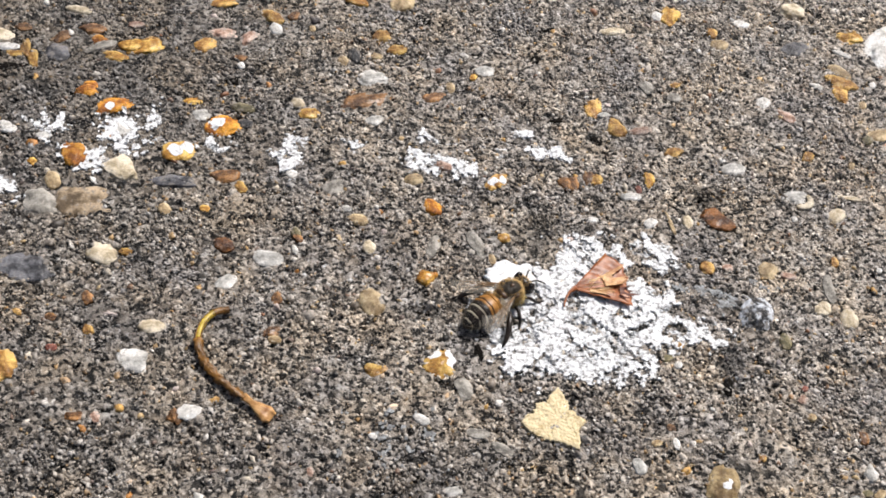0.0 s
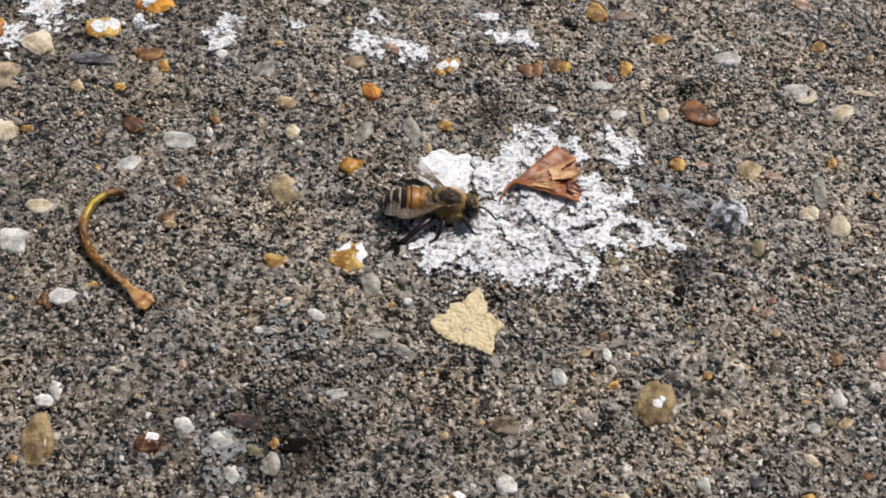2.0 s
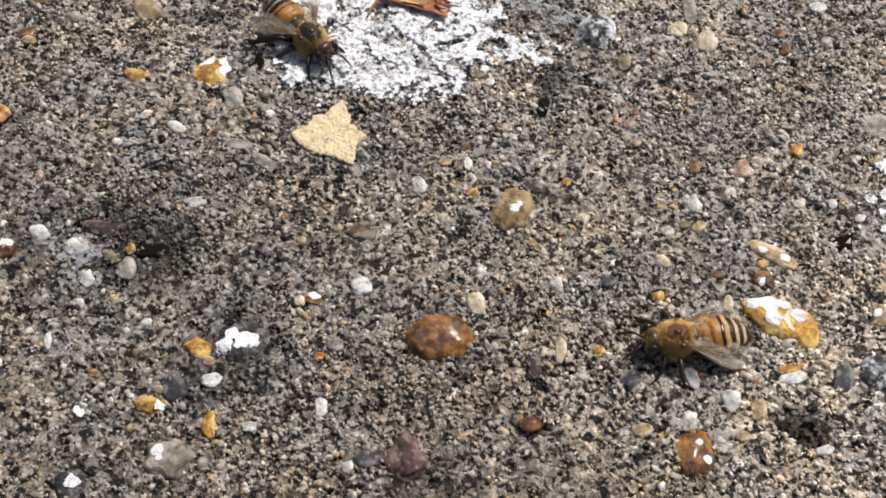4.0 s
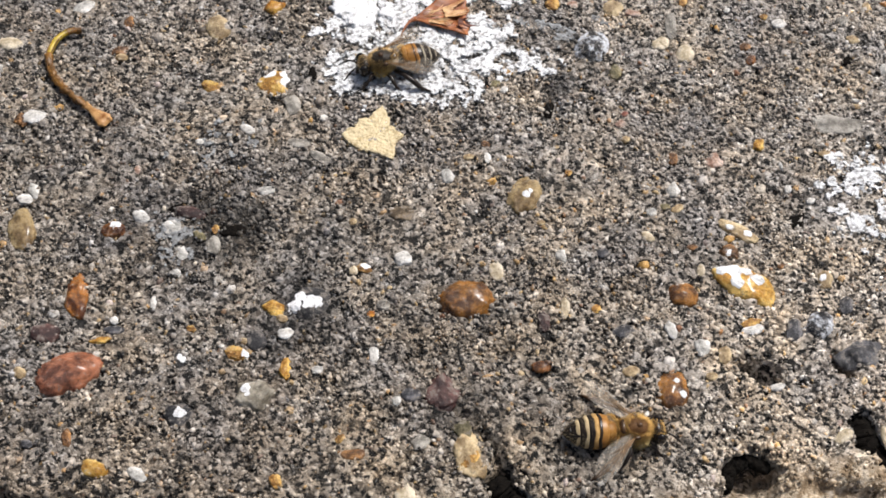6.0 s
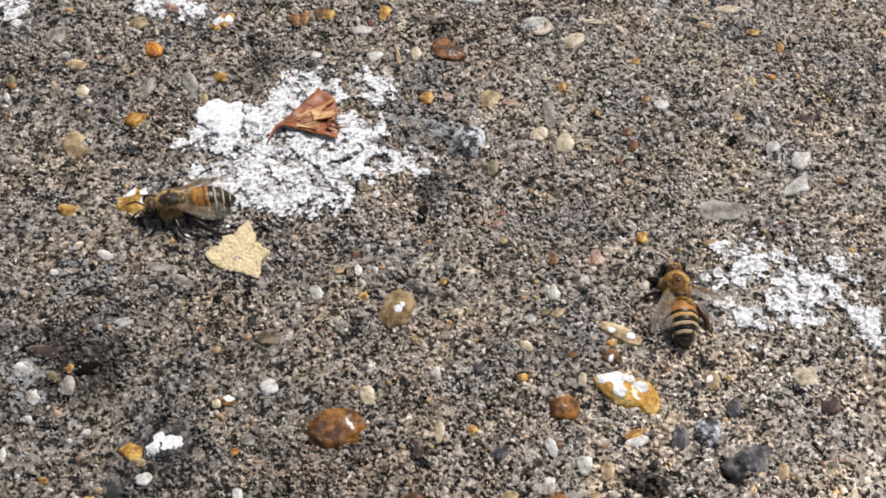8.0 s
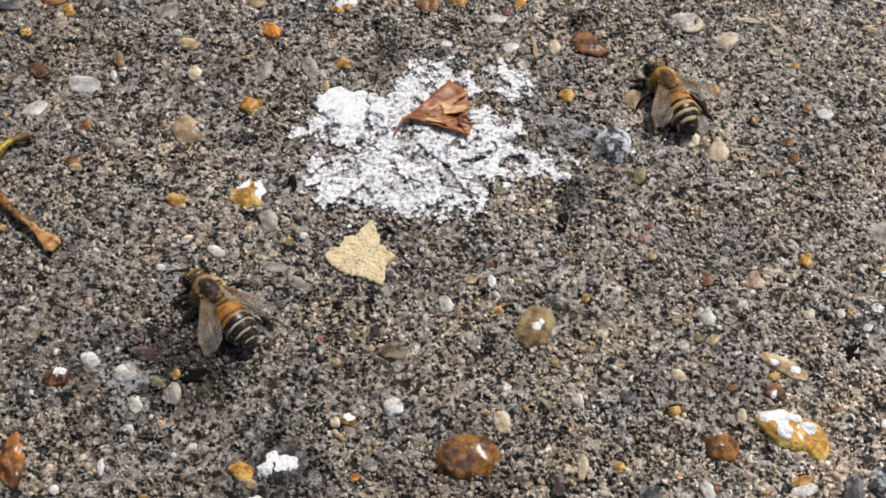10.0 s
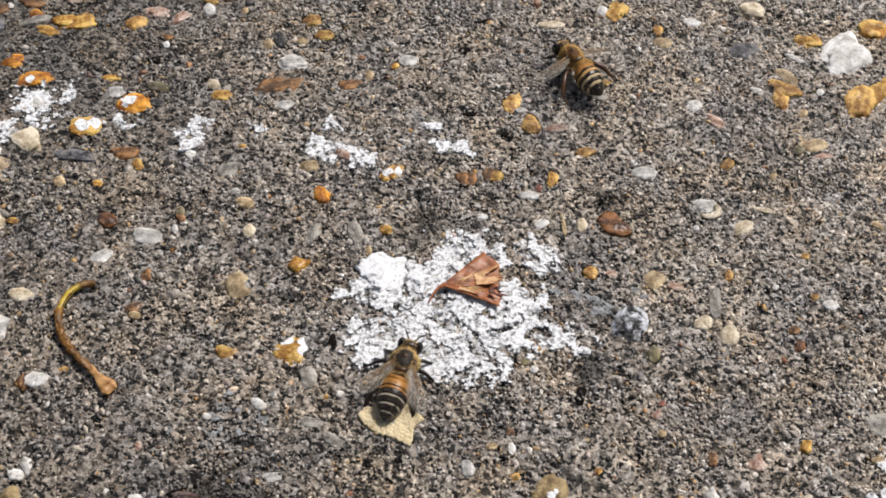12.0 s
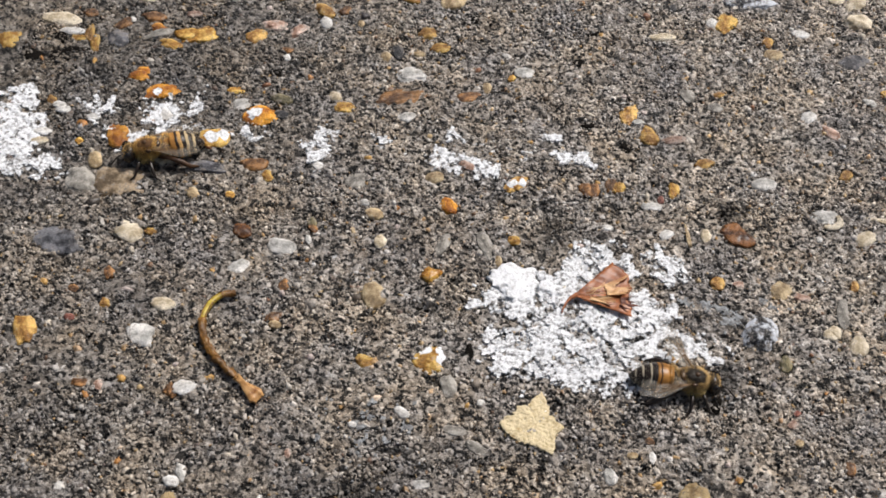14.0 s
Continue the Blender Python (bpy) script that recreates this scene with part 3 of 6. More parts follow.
def stone_shape(length, width, tall, seed, angular, level):
    r = np.random.default_rng(seed)
    v, f = BALLS[level]
    d = v / np.linalg.norm(v, axis=1)[:, None]
    radius = np.ones(len(d))
    for _ in range(13 if angular else 6):
        n = r.normal(size=3)
        n /= np.linalg.norm(n)
        cut = (r.uniform(0.62, 0.86) if angular else r.uniform(0.8, 0.95)) / np.maximum(d @ n, 1e-3)
        cut[d @ n <= 0.05] = 9
        radius = np.minimum(radius, cut)
    s = float(r.uniform(0, 50))
    radius = radius * (1 + (0.2 if angular else 0.13) * lumps(d, 1.7, s)) + 0.06 * lumps(d, 4.5, s + 9) + 0.06 * lumps(d, 10.0, s + 3)
    p = d * radius[:, None]
    p = p / abs(p).max(0) * np.array([length / 2, width / 2, tall]) * 1.10
    return p, f


def pebble(x, y, length, width, turn, colour, look_of="", spots=()):
    seed = int(abs(x * 131 + y * 977) * 10) + 17
    angular, flat, paint, gloss = "a" in look_of, "f" in look_of, "p" in look_of.lower(), "g" in look_of
    if "w" in look_of:
        colour = "flint"
    stone = STONES["wet_" + colour] if gloss and "wet_" + colour in STONES else STONES[colour]
    angular = angular or colour in ("orange", "amber", "ochre", "rust", "pink", "grey", "pale")
    # a flat black one is a dark patch painting a hollow's shade
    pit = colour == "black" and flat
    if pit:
        stone = HOLLOW_SHADE
    tall = width * (0.17 if flat else 0.34 if gloss else 0.25)
    level = 4 if spots or length > 5 else 2 if length < 2.2 else 3
    p, f = stone_shape(length, width, tall, seed, angular or flat, level)
    name = "soil" if pit else "pebble"
    me = mesh_from(name, p * MM, f, stone, not angular or level > 2)
    sunk = 0.5 if flat else 0.40
    if "L" in look_of:
        tall, sunk, level = 2.2, 0.1, 4
        p, f = stone_shape(length, width, tall, seed, True, level)
        me = mesh_from(name, p * MM, f, stone)
    at = pose(x * MM, y * MM, (z_at(x, y) + (-0.02 if pit else 0.12) - sunk * tall) * MM, 0, 0, turn)
    ob = part(name, me, ground, "dark patch standing in for the shade of a small hollow" if pit else LOOK[colour] + " pebble set in the concrete" + (" with flecks of white paint" if paint or spots else ""), at)
    if not pit:
        PEBBLES.append((x, y, length / 2, width / 2, turn))
    if paint or spots:
        # the fleck: a thin skin over part of the pebble's top, its rim cut along a wavering line
        r = np.random.default_rng(seed + 5)
        if not spots:
            far = 0.20 * length
            spots = [(r.uniform(-far, far), 0.5 * r.uniform(-far, far), (0.24 if "P" in look_of else 0.17) * length) for _ in range(2)]
        c, n = math.cos(radians(turn)), math.sin(radians(turn))
        mark = np.full(len(p), -9.0)
        for dx, dy, reach in spots:
            u, v = dx * c + dy * n, dy * c - dx * n
            mark = np.maximum(mark, 1 - np.hypot(p[:, 0] - u, p[:, 1] - v) / reach)
        mark = mark + 0.5 * lumps(p, 1.2, seed % 37) + 0.5 * lumps(p, 2.6, seed % 23)
        mark[p[:, 2] < 0.05 * tall] = -1.0
        verts, tops, walls = [], [], []
        for q in f:
            if max(mark[q]) <= 0:
                continue
            ring, cut_at = [], []
            for a, b in ((q[0], q[1]), (q[1], q[2]), (q[2], q[0])):
                if mark[a] > 0:
                    ring.append(p[a])
                if (mark[a] > 0) != (mark[b] > 0):
                    k = mark[a] / (mark[a] - mark[b])
                    cut_at.append(len(ring))
                    ring.append(p[a] + k * (p[b] - p[a]))
            at_first = len(verts)
            verts += [w * 1.012 + np.array([0, 0, 0.04]) for w in ring]
            tops.append(tuple(range(at_first, at_first + len(ring))))
            if len(cut_at) == 2:
                m = len(verts)
                verts += [ring[k] * 0.985 for k in cut_at]
                walls.append((at_first + cut_at[0], at_first + cut_at[1], m + 1, m))
        if tops:
            part("paint_fleck", mesh_from("paint_fleck", np.array(verts) * MM, tops + walls, FLECK, False), ob, "chipped white paint")
    return ob


pebble(-24.6, 21.9, 4.7, 3.7, 105, "tan")
pebble(-16.7, 27.6, 3.4, 3.1, 3, "amber", "g")
pebble(-14.3, 12.6, 5.6, 4.6, 40, "ochre", "f", [(-0.9, 1.2, 0.9), (1.6, 1.5, 0.9), (1.9, 0.2, 0.9), (1.5, 2.2, 0.7)])
pebble(-38.1, 20.8, 2.3, 1.7, 110, "rust")
pebble(-47.0, 0.8, 3.8, 2.3, 24, "white", "a")
pebble(-49.2, 0.0, 1.6, 2.2, 10, "rust", "a")
pebble(-16.6, 2.8, 2.4, 1.5, 153, "white")
pebble(-23.0, -0.4, 1.2, 1.0, 175, "white")
pebble(-9.3, 1.7, 3.9, 1.8, 1, "grey", "f")
pebble(-5.6, -0.4, 3.3, 1.7, 153, "grey")
pebble(-12.2, -7.5, 2.4, 1.7, 5, "pale", "f")
pebble(-30.7, -6.3, 1.5, 0.9, 106, "pink")
pebble(-43.9, -11.8, 2.9, 1.6, 109, "pale")
pebble(-44.7, -13.3, 2.3, 1.7, 175, "white")
pebble(-43.6, -18.3, 7.1, 3.6, 109, "tan", "g")
pebble(-28.2, -14.1, 2.7, 2.0, 162, "white", "a")
pebble(-31.5, -17.0, 3.7, 2.6, 177, "rust", "g", [(0.3, 0.7, 0.7)])
pebble(-21.9, -12.7, 4.4, 1.9, 173, "maroon", "g")
pebble(-23.9, -15.5, 2.8, 2.2, 177, "pale", "f")
pebble(-17.9, -17.3, 3.0, 2.1, 105, "grey")
pebble(7.3, -8.3, 3.8, 2.7, 10, "earth", "f")
pebble(0.6, -10.8, 1.2, 1.1, 93, "tan")
pebble(13.1, -1.0, 2.6, 2.1, 85, "pale")
pebble(15.9, 2.8, 1.6, 1.0, 11, "tan")
pebble(8.4, -15.9, 2.7, 2.4, 20, "white", "a")
pebble(18.6, 3.0, 1.9, 1.1, 91, "white", "a")
pebble(18.1, 5.5, 1.4, 1.3, 171, "rust")
pebble(24.5, -3.0, 6.4, 4.4, 71, "tan", "g", [(0.0, -0.5, 0.55), (0.6, 0.3, 0.3)])
pebble(44.9, 29.8, 2.7, 2.1, 85, "cream")
pebble(48.6, 28.1, 3.9, 2.7, 76, "cream")
pebble(46.3, 33.6, 5.6, 2.0, 88, "grey", "f")
pebble(37.4, 22.5, 3.0, 1.8, 85, "olive")
pebble(64.1, 37.0, 2.4, 1.9, 12, "white")
pebble(20.7, 19.7, 1.7, 1.2, 175, "ochre")
pebble(18.9, 17.2, 2.0, 1.2, 28, "olive")
pebble(20.3, 16.2, 1.3, 1.1, 45, "white")
pebble(38.9, 14.2, 1.2, 0.9, 37, "red")
pebble(38.2, 12.2, 2.0, 1.2, 54, "pink")
pebble(39.1, 9.4, 1.5, 1.2, 35, "tan")
pebble(52.4, 7.4, 3.2, 2.5, 46, "pink")
pebble(46.2, 6.6, 2.3, 1.7, 75, "rust")
pebble(59.3, 11.4, 2.5, 1.9, 51, "ochre")
pebble(46.1, 1.2, 3.0, 2.2, 83, "pale", "a")
pebble(46.8, -1.9, 2.2, 1.2, 37, "tan")
pebble(55.5, -4.7, 6.0, 2.3, 156, "tan", "", [(-1.2, 0.4, 0.45), (1.3, -0.4, 0.6)])
pebble(54.3, -8.5, 3.0, 2.4, 150, "rust", "", [(-0.5, -0.3, 0.45)])
pebble(42.3, -7.6, 2.1, 1.5, 143, "cream")
pebble(30.1, -12.4, 2.4, 1.7, 114, "pale")
pebble(84.9, 27.5, 4.1, 2.9, 45, "pale", "a")
pebble(83.8, 22.2, 5.4, 2.5, 37, "pale", "a")
pebble(72.1, 17.4, 8.9, 4.4, 175, "grey", "f")
pebble(70.7, 11.6, 1.4, 1.0, 32, "rust")
pebble(-33.9, -27.7, 7.0, 3.4, 107, "rust", "g")
pebble(-36.4, -33.5, 3.9, 2.7, 175, "maroon")
pebble(-32.1, -38.7, 8.3, 5.6, 33, "red", "g")
pebble(-28.2, -30.5, 1.3, 1.1, 138, "white")
pebble(-27.9, -31.9, 2.6, 1.2, 5, "slate")
pebble(-29.3, -33.5, 2.7, 1.2, 18, "ochre")
pebble(-23.8, -27.3, 2.2, 1.0, 104, "white", "f")
pebble(-18.2, -30.2, 1.3, 1.0, 175, "amber")
pebble(-8.1, -25.9, 3.1, 2.4, 1, "ochre", "a")
pebble(-6.7, -27.3, 1.5, 1.3, 168, "tan")
pebble(-3.8, -24.5, 6.2, 4.6, 24, "black", "", [(-1.5, -0.9, 0.9), (-0.8, 0.5, 0.75), (0.4, -0.1, 0.95), (1.3, 0.2, 0.8)])
pebble(-5.9, -29.3, 2.2, 1.7, 3, "white")
pebble(-9.5, -30.9, 3.1, 2.6, 115, "black")
pebble(-11.4, -33.1, 3.6, 2.0, 172, "amber", "", [(1.1, 0.2, 0.7)])
pebble(-18.7, -34.8, 2.7, 1.4, 104, "black", "p")
pebble(-5.2, -34.3, 3.5, 1.6, 91, "ochre", "a")
pebble(-8.7, -38.4, 5.6, 4.8, 145, "grey", "g", [(-0.9, 0.3, 0.6), (-0.5, -0.5, 0.4)])
pebble(6.0, -31.1, 2.3, 1.3, 97, "white", "a")
pebble(-0.9, -34.0, 1.6, 1.1, 4, "pale")
pebble(-17.4, -42.4, 3.9, 3.2, 2, "black", "", [(0.3, 0.2, 0.8)])
pebble(-30.0, -47.3, 2.5, 1.2, 107, "rust")
pebble(-26.0, -50.5, 3.8, 2.6, 163, "ochre", "g")
pebble(-20.7, -50.8, 2.8, 1.6, 151, "pale")
pebble(-34.6, -48.6, 1.5, 1.1, 164, "slate")
pebble(-38.0, -39.4, 1.8, 1.4, 137, "tan")
pebble(-29.2, -54.4, 2.1, 1.5, 121, "cream")
pebble(-24.4, -55.6, 5.1, 4.0, 20, "white")
pebble(-3.9, -49.8, 1.8, 1.5, 117, "amber")
pebble(3.2, -43.3, 1.4, 1.0, 55, "amber")
pebble(5.3, -45.0, 4.3, 1.5, 6, "rust", "f")
pebble(13.1, -42.4, 2.6, 2.0, 21, "grey", "f")
pebble(12.1, -49.9, 3.5, 2.5, 104, "cream", "a")
pebble(15.6, -35.8, 6.2, 4.4, 92, "maroon", "a")
pebble(19.2, -43.0, 7.4, 4.6, 112, "tan", "a")
pebble(18.4, -40.2, 2.6, 2.4, 20, "olive", "a")
pebble(19.9, -44.0, 3.0, 2.4, 60, "amber", "a")
pebble(6.5, -23.6, 2.1, 1.7, 9, "grey")
pebble(4.9, -25.2, 1.0, 0.9, 9, "orange")
pebble(11.4, -36.2, 2.4, 1.8, 8, "slate")
pebble(9.6, -37.2, 1.4, 1.2, 94, "pale")
pebble(3.2, -18.1, 2.4, 1.8, 170, "amber", "", [(0.1, 0.3, 0.6)])
pebble(1.7, -18.6, 1.4, 1.2, 97, "cream")
pebble(17.6, -21.2, 8.0, 5.6, 20, "brown", "g")
pebble(21.2, -16.3, 2.9, 2.0, 108, "cream")
pebble(30.9, -20.8, 3.3, 1.2, 87, "cream")
pebble(35.2, -20.3, 1.4, 1.2, 47, "amber")
pebble(45.5, -22.1, 2.9, 1.6, 107, "white")
pebble(47.3, -16.3, 4.2, 3.7, 0, "brown", "g")
pebble(55.9, -13.5, 9.2, 5.9, 155, "ochre", "g", [(-2.9, 1.9, 1.3), (-1.5, 1.7, 1.1), (0.1, 1.6, 0.8), (-1.2, -0.3, 0.9), (1.7, 0.5, 0.8)])
pebble(56.5, -19.6, 3.2, 1.3, 20, "amber")
pebble(56.9, -20.6, 3.4, 1.4, 18, "white")
pebble(67.7, -11.1, 2.9, 2.0, 79, "tan", "p")
pebble(62.6, -20.0, 3.8, 2.5, 75, "slate")
pebble(66.0, -18.9, 4.9, 3.6, 50, "black", "wg")
pebble(71.8, -22.3, 7.8, 4.4, 15, "slate", "a")
pebble(49.8, -24.3, 2.9, 2.2, 111, "pale")
pebble(52.7, -25.3, 2.7, 1.8, 77, "tan")
pebble(50.8, -28.6, 1.7, 1.2, 21, "tan")
pebble(49.9, -12.1, 2.1, 1.2, 83, "cream")
pebble(80.8, -9.9, 3.6, 2.9, 7, "cream", "a")
pebble(70.3, -15.0, 2.9, 1.9, 72, "slate")
pebble(75.7, -23.9, 2.6, 1.5, 73, "tan")
pebble(59.6, -29.1, 2.3, 1.1, 22, "white", "a")
pebble(28.1, -30.0, 2.5, 1.8, 14, "brown")
pebble(67.8, -35.1, 3.3, 1.5, 33, "cream", "a")
pebble(73.9, -34.7, 3.8, 1.6, 100, "cream")
pebble(80.4, -30.5, 2.7, 1.7, 23, "cream")
pebble(40.0, -29.3, 2.2, 1.6, 20, "tan")
# the two white spots on this one paint in its highlight
pebble(45.7, -31.2, 6.0, 5.0, 85, "brown", "g", [(1.1, -0.7, 0.5), (0.2, 1.0, 0.4)])
pebble(84.0, -28.9, 8.4, 1.3, 73, "cream", "a")
pebble(84.4, -33.6, 4.8, 1.7, 10, "cream")
pebble(83.6, -14.0, 3.1, 2.3, 41, "maroon")
pebble(77.7, -29.6, 1.7, 1.3, 52, "pale")
pebble(-11.0, -31.2, 1.1, 0.9, 154, "tan")
pebble(-38.5, 45.5, 2.4, 1.9, 165, "white", "f")
pebble(-31.8, 43.6, 4.3, 2.8, 20, "grey", "f")
pebble(-29.6, 39.4, 1.7, 1.4, 156, "pale")
pebble(-27.7, 37.5, 3.0, 2.2, 174, "tan")
pebble(-36.7, 33.3, 2.4, 1.5, 109, "olive")
pebble(-36.5, 29.9, 1.9, 0.9, 106, "pale")
pebble(-25.6, 32.2, 2.6, 2.0, 98, "cream")
pebble(-16.2, 41.6, 4.0, 2.9, 105, "orange")
pebble(-16.1, 33.6, 5.0, 2.2, 80, "grey", "f")
pebble(-7.0, 47.4, 2.8, 2.1, 29, "amber", "p")
pebble(6.4, 49.9, 3.1, 2.2, 87, "rust")
pebble(10.3, 51.4, 2.4, 2.1, 80, "ochre")
pebble(15.3, 48.8, 2.3, 1.5, 8, "pale")
pebble(9.1, 42.6, 1.9, 1.2, 6, "white")
pebble(18.5, 43.2, 2.6, 1.7, 45, "white", "a")
pebble(-5.2, 36.7, 2.0, 1.8, 153, "ochre")
pebble(-9.4, 34.8, 6.4, 2.3, 112, "grey", "f")
pebble(-7.0, 32.1, 2.1, 1.1, 99, "tan")
pebble(22.1, 44.1, 4.9, 0.7, 103, "tan", "a")
pebble(25.0, 44.6, 2.8, 1.7, 88, "cream")
pebble(29.7, 45.7, 6.2, 4.4, 163, "brown", "af")
pebble(53.7, 53.7, 5.3, 1.2, 179, "cream", "a")
pebble(50.5, 49.3, 4.4, 2.4, 40, "cream")
pebble(43.1, 47.5, 1.2, 0.9, 66, "white")
pebble(26.9, 35.2, 3.0, 2.3, 83, "amber")
pebble(30.3, 35.8, 1.9, 1.3, 11, "pink")
pebble(36.9, 36.1, 3.9, 3.2, 43, "tan", "f")
pebble(40.1, 35.4, 2.5, 1.6, 10, "pink")
pebble(33.6, 27.0, 6.6, 5.4, 66, "black", "wg")
pebble(61.7, 38.0, 1.5, 1.1, 39, "amber")
pebble(55.7, 38.7, 1.2, 0.9, 57, "white")
pebble(58.3, 31.1, 2.0, 1.6, 49, "rust")
pebble(74.5, 39.1, 2.8, 2.0, 36, "grey")
pebble(76.1, 35.3, 2.3, 1.6, 2, "tan")
pebble(79.2, 43.0, 2.3, 1.4, 72, "tan")
pebble(72.7, 55.0, 2.1, 1.5, 154, "tan")
pebble(77.3, 59.2, 5.0, 1.8, 7, "cream")
pebble(80.8, 54.0, 2.1, 1.5, 27, "amber")
pebble(85.0, 51.2, 2.9, 1.7, 85, "ochre")
pebble(80.9, 29.6, 2.7, 1.9, 50, "pale")
pebble(75.3, 21.1, 1.2, 0.9, 165, "tan")
pebble(-11.1, 8.6, 4.0, 2.5, 103, "grey", "f")
pebble(27.0, -7.5, 1.3, 0.9, 7, "tan")
pebble(28.7, 6.2, 0.8, 0.6, 22, "tan")
pebble(30.7, 1.8, 1.2, 1.1, 47, "amber")
pebble(42.9, -3.3, 1.5, 1.2, 23, "pale")
pebble(44.9, -2.0, 1.6, 1.1, 11, "olive")
pebble(48.7, -8.3, 1.6, 1.1, 15, "rust")
pebble(61.6, -9.6, 1.2, 0.8, 20, "rust")
pebble(63.4, 3.9, 1.5, 1.1, 77, "white")
pebble(66.7, 2.3, 1.5, 1.1, 36, "white")
pebble(69.4, 11.2, 1.9, 1.1, 14, "tan")
pebble(-23.6, -14.7, 1.7, 1.2, 168, "pale")
pebble(-21.8, -19.2, 2.1, 1.6, 127, "pale", "f")
pebble(-19.9, -16.1, 2.2, 1.1, 150, "olive")
pebble(-17.9, -14.8, 1.4, 1.0, 113, "amber")
pebble(-21.8, -22.3, 1.5, 1.2, 145, "pale")
pebble(-54.9, 85.1, 5.4, 2.3, 13, "amber")
pebble(-46.0, 82.6, 4.4, 3.1, 164, "amber")
pebble(-45.1, 79.4, 3.1, 2.1, 109, "white")
pebble(-31.8, 89.4, 4.7, 2.7, 154, "amber")
pebble(-23.5, 90.4, 5.2, 4.0, 59, "tan")
pebble(-75.2, 73.4, 4.7, 2.5, 10, "rust")
pebble(-65.5, 70.5, 6.9, 3.4, 30, "ochre")
pebble(-70.4, 67.4, 4.7, 2.3, 165, "ochre")
pebble(-56.6, 72.9, 4.4, 3.3, 53, "amber")
pebble(-53.8, 76.6, 5.9, 2.9, 22, "pink")
pebble(-73.2, 69.0, 5.8, 2.0, 38, "grey")
pebble(-26.6, 80.9, 3.7, 3.2, 17, "amber")
pebble(-23.7, 77.4, 3.9, 2.5, 15, "ochre")
pebble(-32.8, 73.1, 2.3, 1.9, 108, "tan")
pebble(-31.0, 74.6, 4.0, 2.1, 105, "black")
pebble(-27.2, 75.0, 2.3, 1.5, 14, "tan")
pebble(-49.7, 68.8, 1.6, 1.2, 115, "white")
pebble(-72.8, 59.6, 2.6, 2.0, 175, "orange")
pebble(-68.0, 55.6, 6.2, 3.8, 28, "orange", "", [(-0.6, -0.5, 0.8)])
pebble(-27.4, 69.6, 5.6, 3.8, 13, "pale", "f")
pebble(-28.4, 63.7, 9.3, 4.8, 22, "rust", "f")
pebble(-39.4, 61.5, 2.5, 2.2, 133, "cream")
pebble(-48.0, 58.6, 3.8, 2.2, 173, "olive")
pebble(-50.9, 53.9, 7.2, 4.2, 22, "orange", "", [(-0.5, 0.2, 1.2)])
pebble(-47.3, 55.0, 2.4, 1.9, 177, "black")
pebble(-56.3, 47.5, 5.4, 4.0, 24, "ochre", "", [(1.2, 0.6, 1.0), (-0.7, -0.6, 1.0)])
pebble(-64.4, 42.1, 5.8, 4.5, 135, "cream", "a")
pebble(-56.1, 41.0, 6.9, 2.9, 179, "slate", "a")
pebble(-48.8, 43.2, 4.5, 2.8, 8, "rust")
pebble(-46.1, 41.4, 2.5, 1.8, 119, "ochre")
pebble(-56.5, 35.2, 2.5, 1.8, 125, "tan")
pebble(-50.7, 36.2, 1.8, 1.4, 172, "ochre")
pebble(-6.0, 48.2, 4.7, 2.8, 54, "amber", "p")
pebble(-19.5, 46.9, 3.1, 2.3, 12, "tan")
pebble(-14.7, 50.5, 3.2, 2.2, 152, "pink")
pebble(-46.9, 29.5, 3.3, 2.7, 156, "brown")
pebble(-36.4, 32.4, 2.3, 1.4, 111, "rust")
pebble(-40.3, 28.2, 4.4, 3.4, 176, "pale", "f")
pebble(-45.8, 22.6, 3.8, 2.9, 47, "pale", "f")
pebble(-37.6, 13.6, 1.9, 1.4, 176, "tan")
pebble(-54.4, 13.7, 3.5, 2.3, 2, "cream")
pebble(27.1, 96.5, 5.7, 4.3, 67, "ochre", "f")
pebble(24.5, 96.0, 2.6, 2.0, 73, "white")
pebble(15.5, 89.8, 5.1, 1.8, 15, "cream")
pebble(31.4, 103.8, 10.8, 3.8, 16, "black", "w")
pebble(48.6, 109.5, 3.6, 2.5, 37, "cream")
pebble(52.5, 110.1, 7.2, 4.1, 80, "cream", "a")
pebble(52.2, 103.4, 6.0, 5.0, 46, "cream", "a")
pebble(41.3, 97.3, 3.2, 2.2, 4, "white")
pebble(35.0, 93.5, 3.3, 2.0, 84, "amber")
pebble(36.2, 90.3, 4.0, 2.8, 29, "tan")
pebble(63.0, 97.2, 5.3, 3.7, 9, "ochre")
pebble(69.9, 95.5, 13.3, 8.8, 64, "white", "a")
pebble(75.4, 103.4, 6.7, 5.6, 53, "orange")
pebble(72.1, 83.4, 10.1, 6.0, 67, "amber", "a")
pebble(76.0, 87.9, 9.3, 4.5, 57, "ochre", "a")
pebble(50.9, 91.6, 6.9, 3.7, 38, "slate")
pebble(60.2, 91.9, 3.5, 1.3, 155, "white")
pebble(57.4, 79.9, 5.5, 3.1, 88, "amber", "a")
pebble(58.6, 86.7, 4.8, 2.6, 143, "tan")
pebble(64.6, 84.2, 1.8, 1.2, 64, "white")
pebble(53.1, 81.3, 2.5, 1.7, 162, "pale")
pebble(42.0, 74.9, 3.7, 2.7, 40, "white", "f")
pebble(45.6, 72.3, 4.3, 2.4, 131, "pink", "a")
pebble(61.4, 78.1, 2.1, 1.4, 66, "tan")
pebble(10.9, 68.9, 5.3, 3.7, 89, "amber", "f")
pebble(14.9, 64.4, 5.0, 4.0, 107, "amber", "a")
pebble(18.7, 64.7, 4.5, 2.2, 16, "pink")
pebble(24.4, 60.5, 3.6, 2.1, 19, "amber")
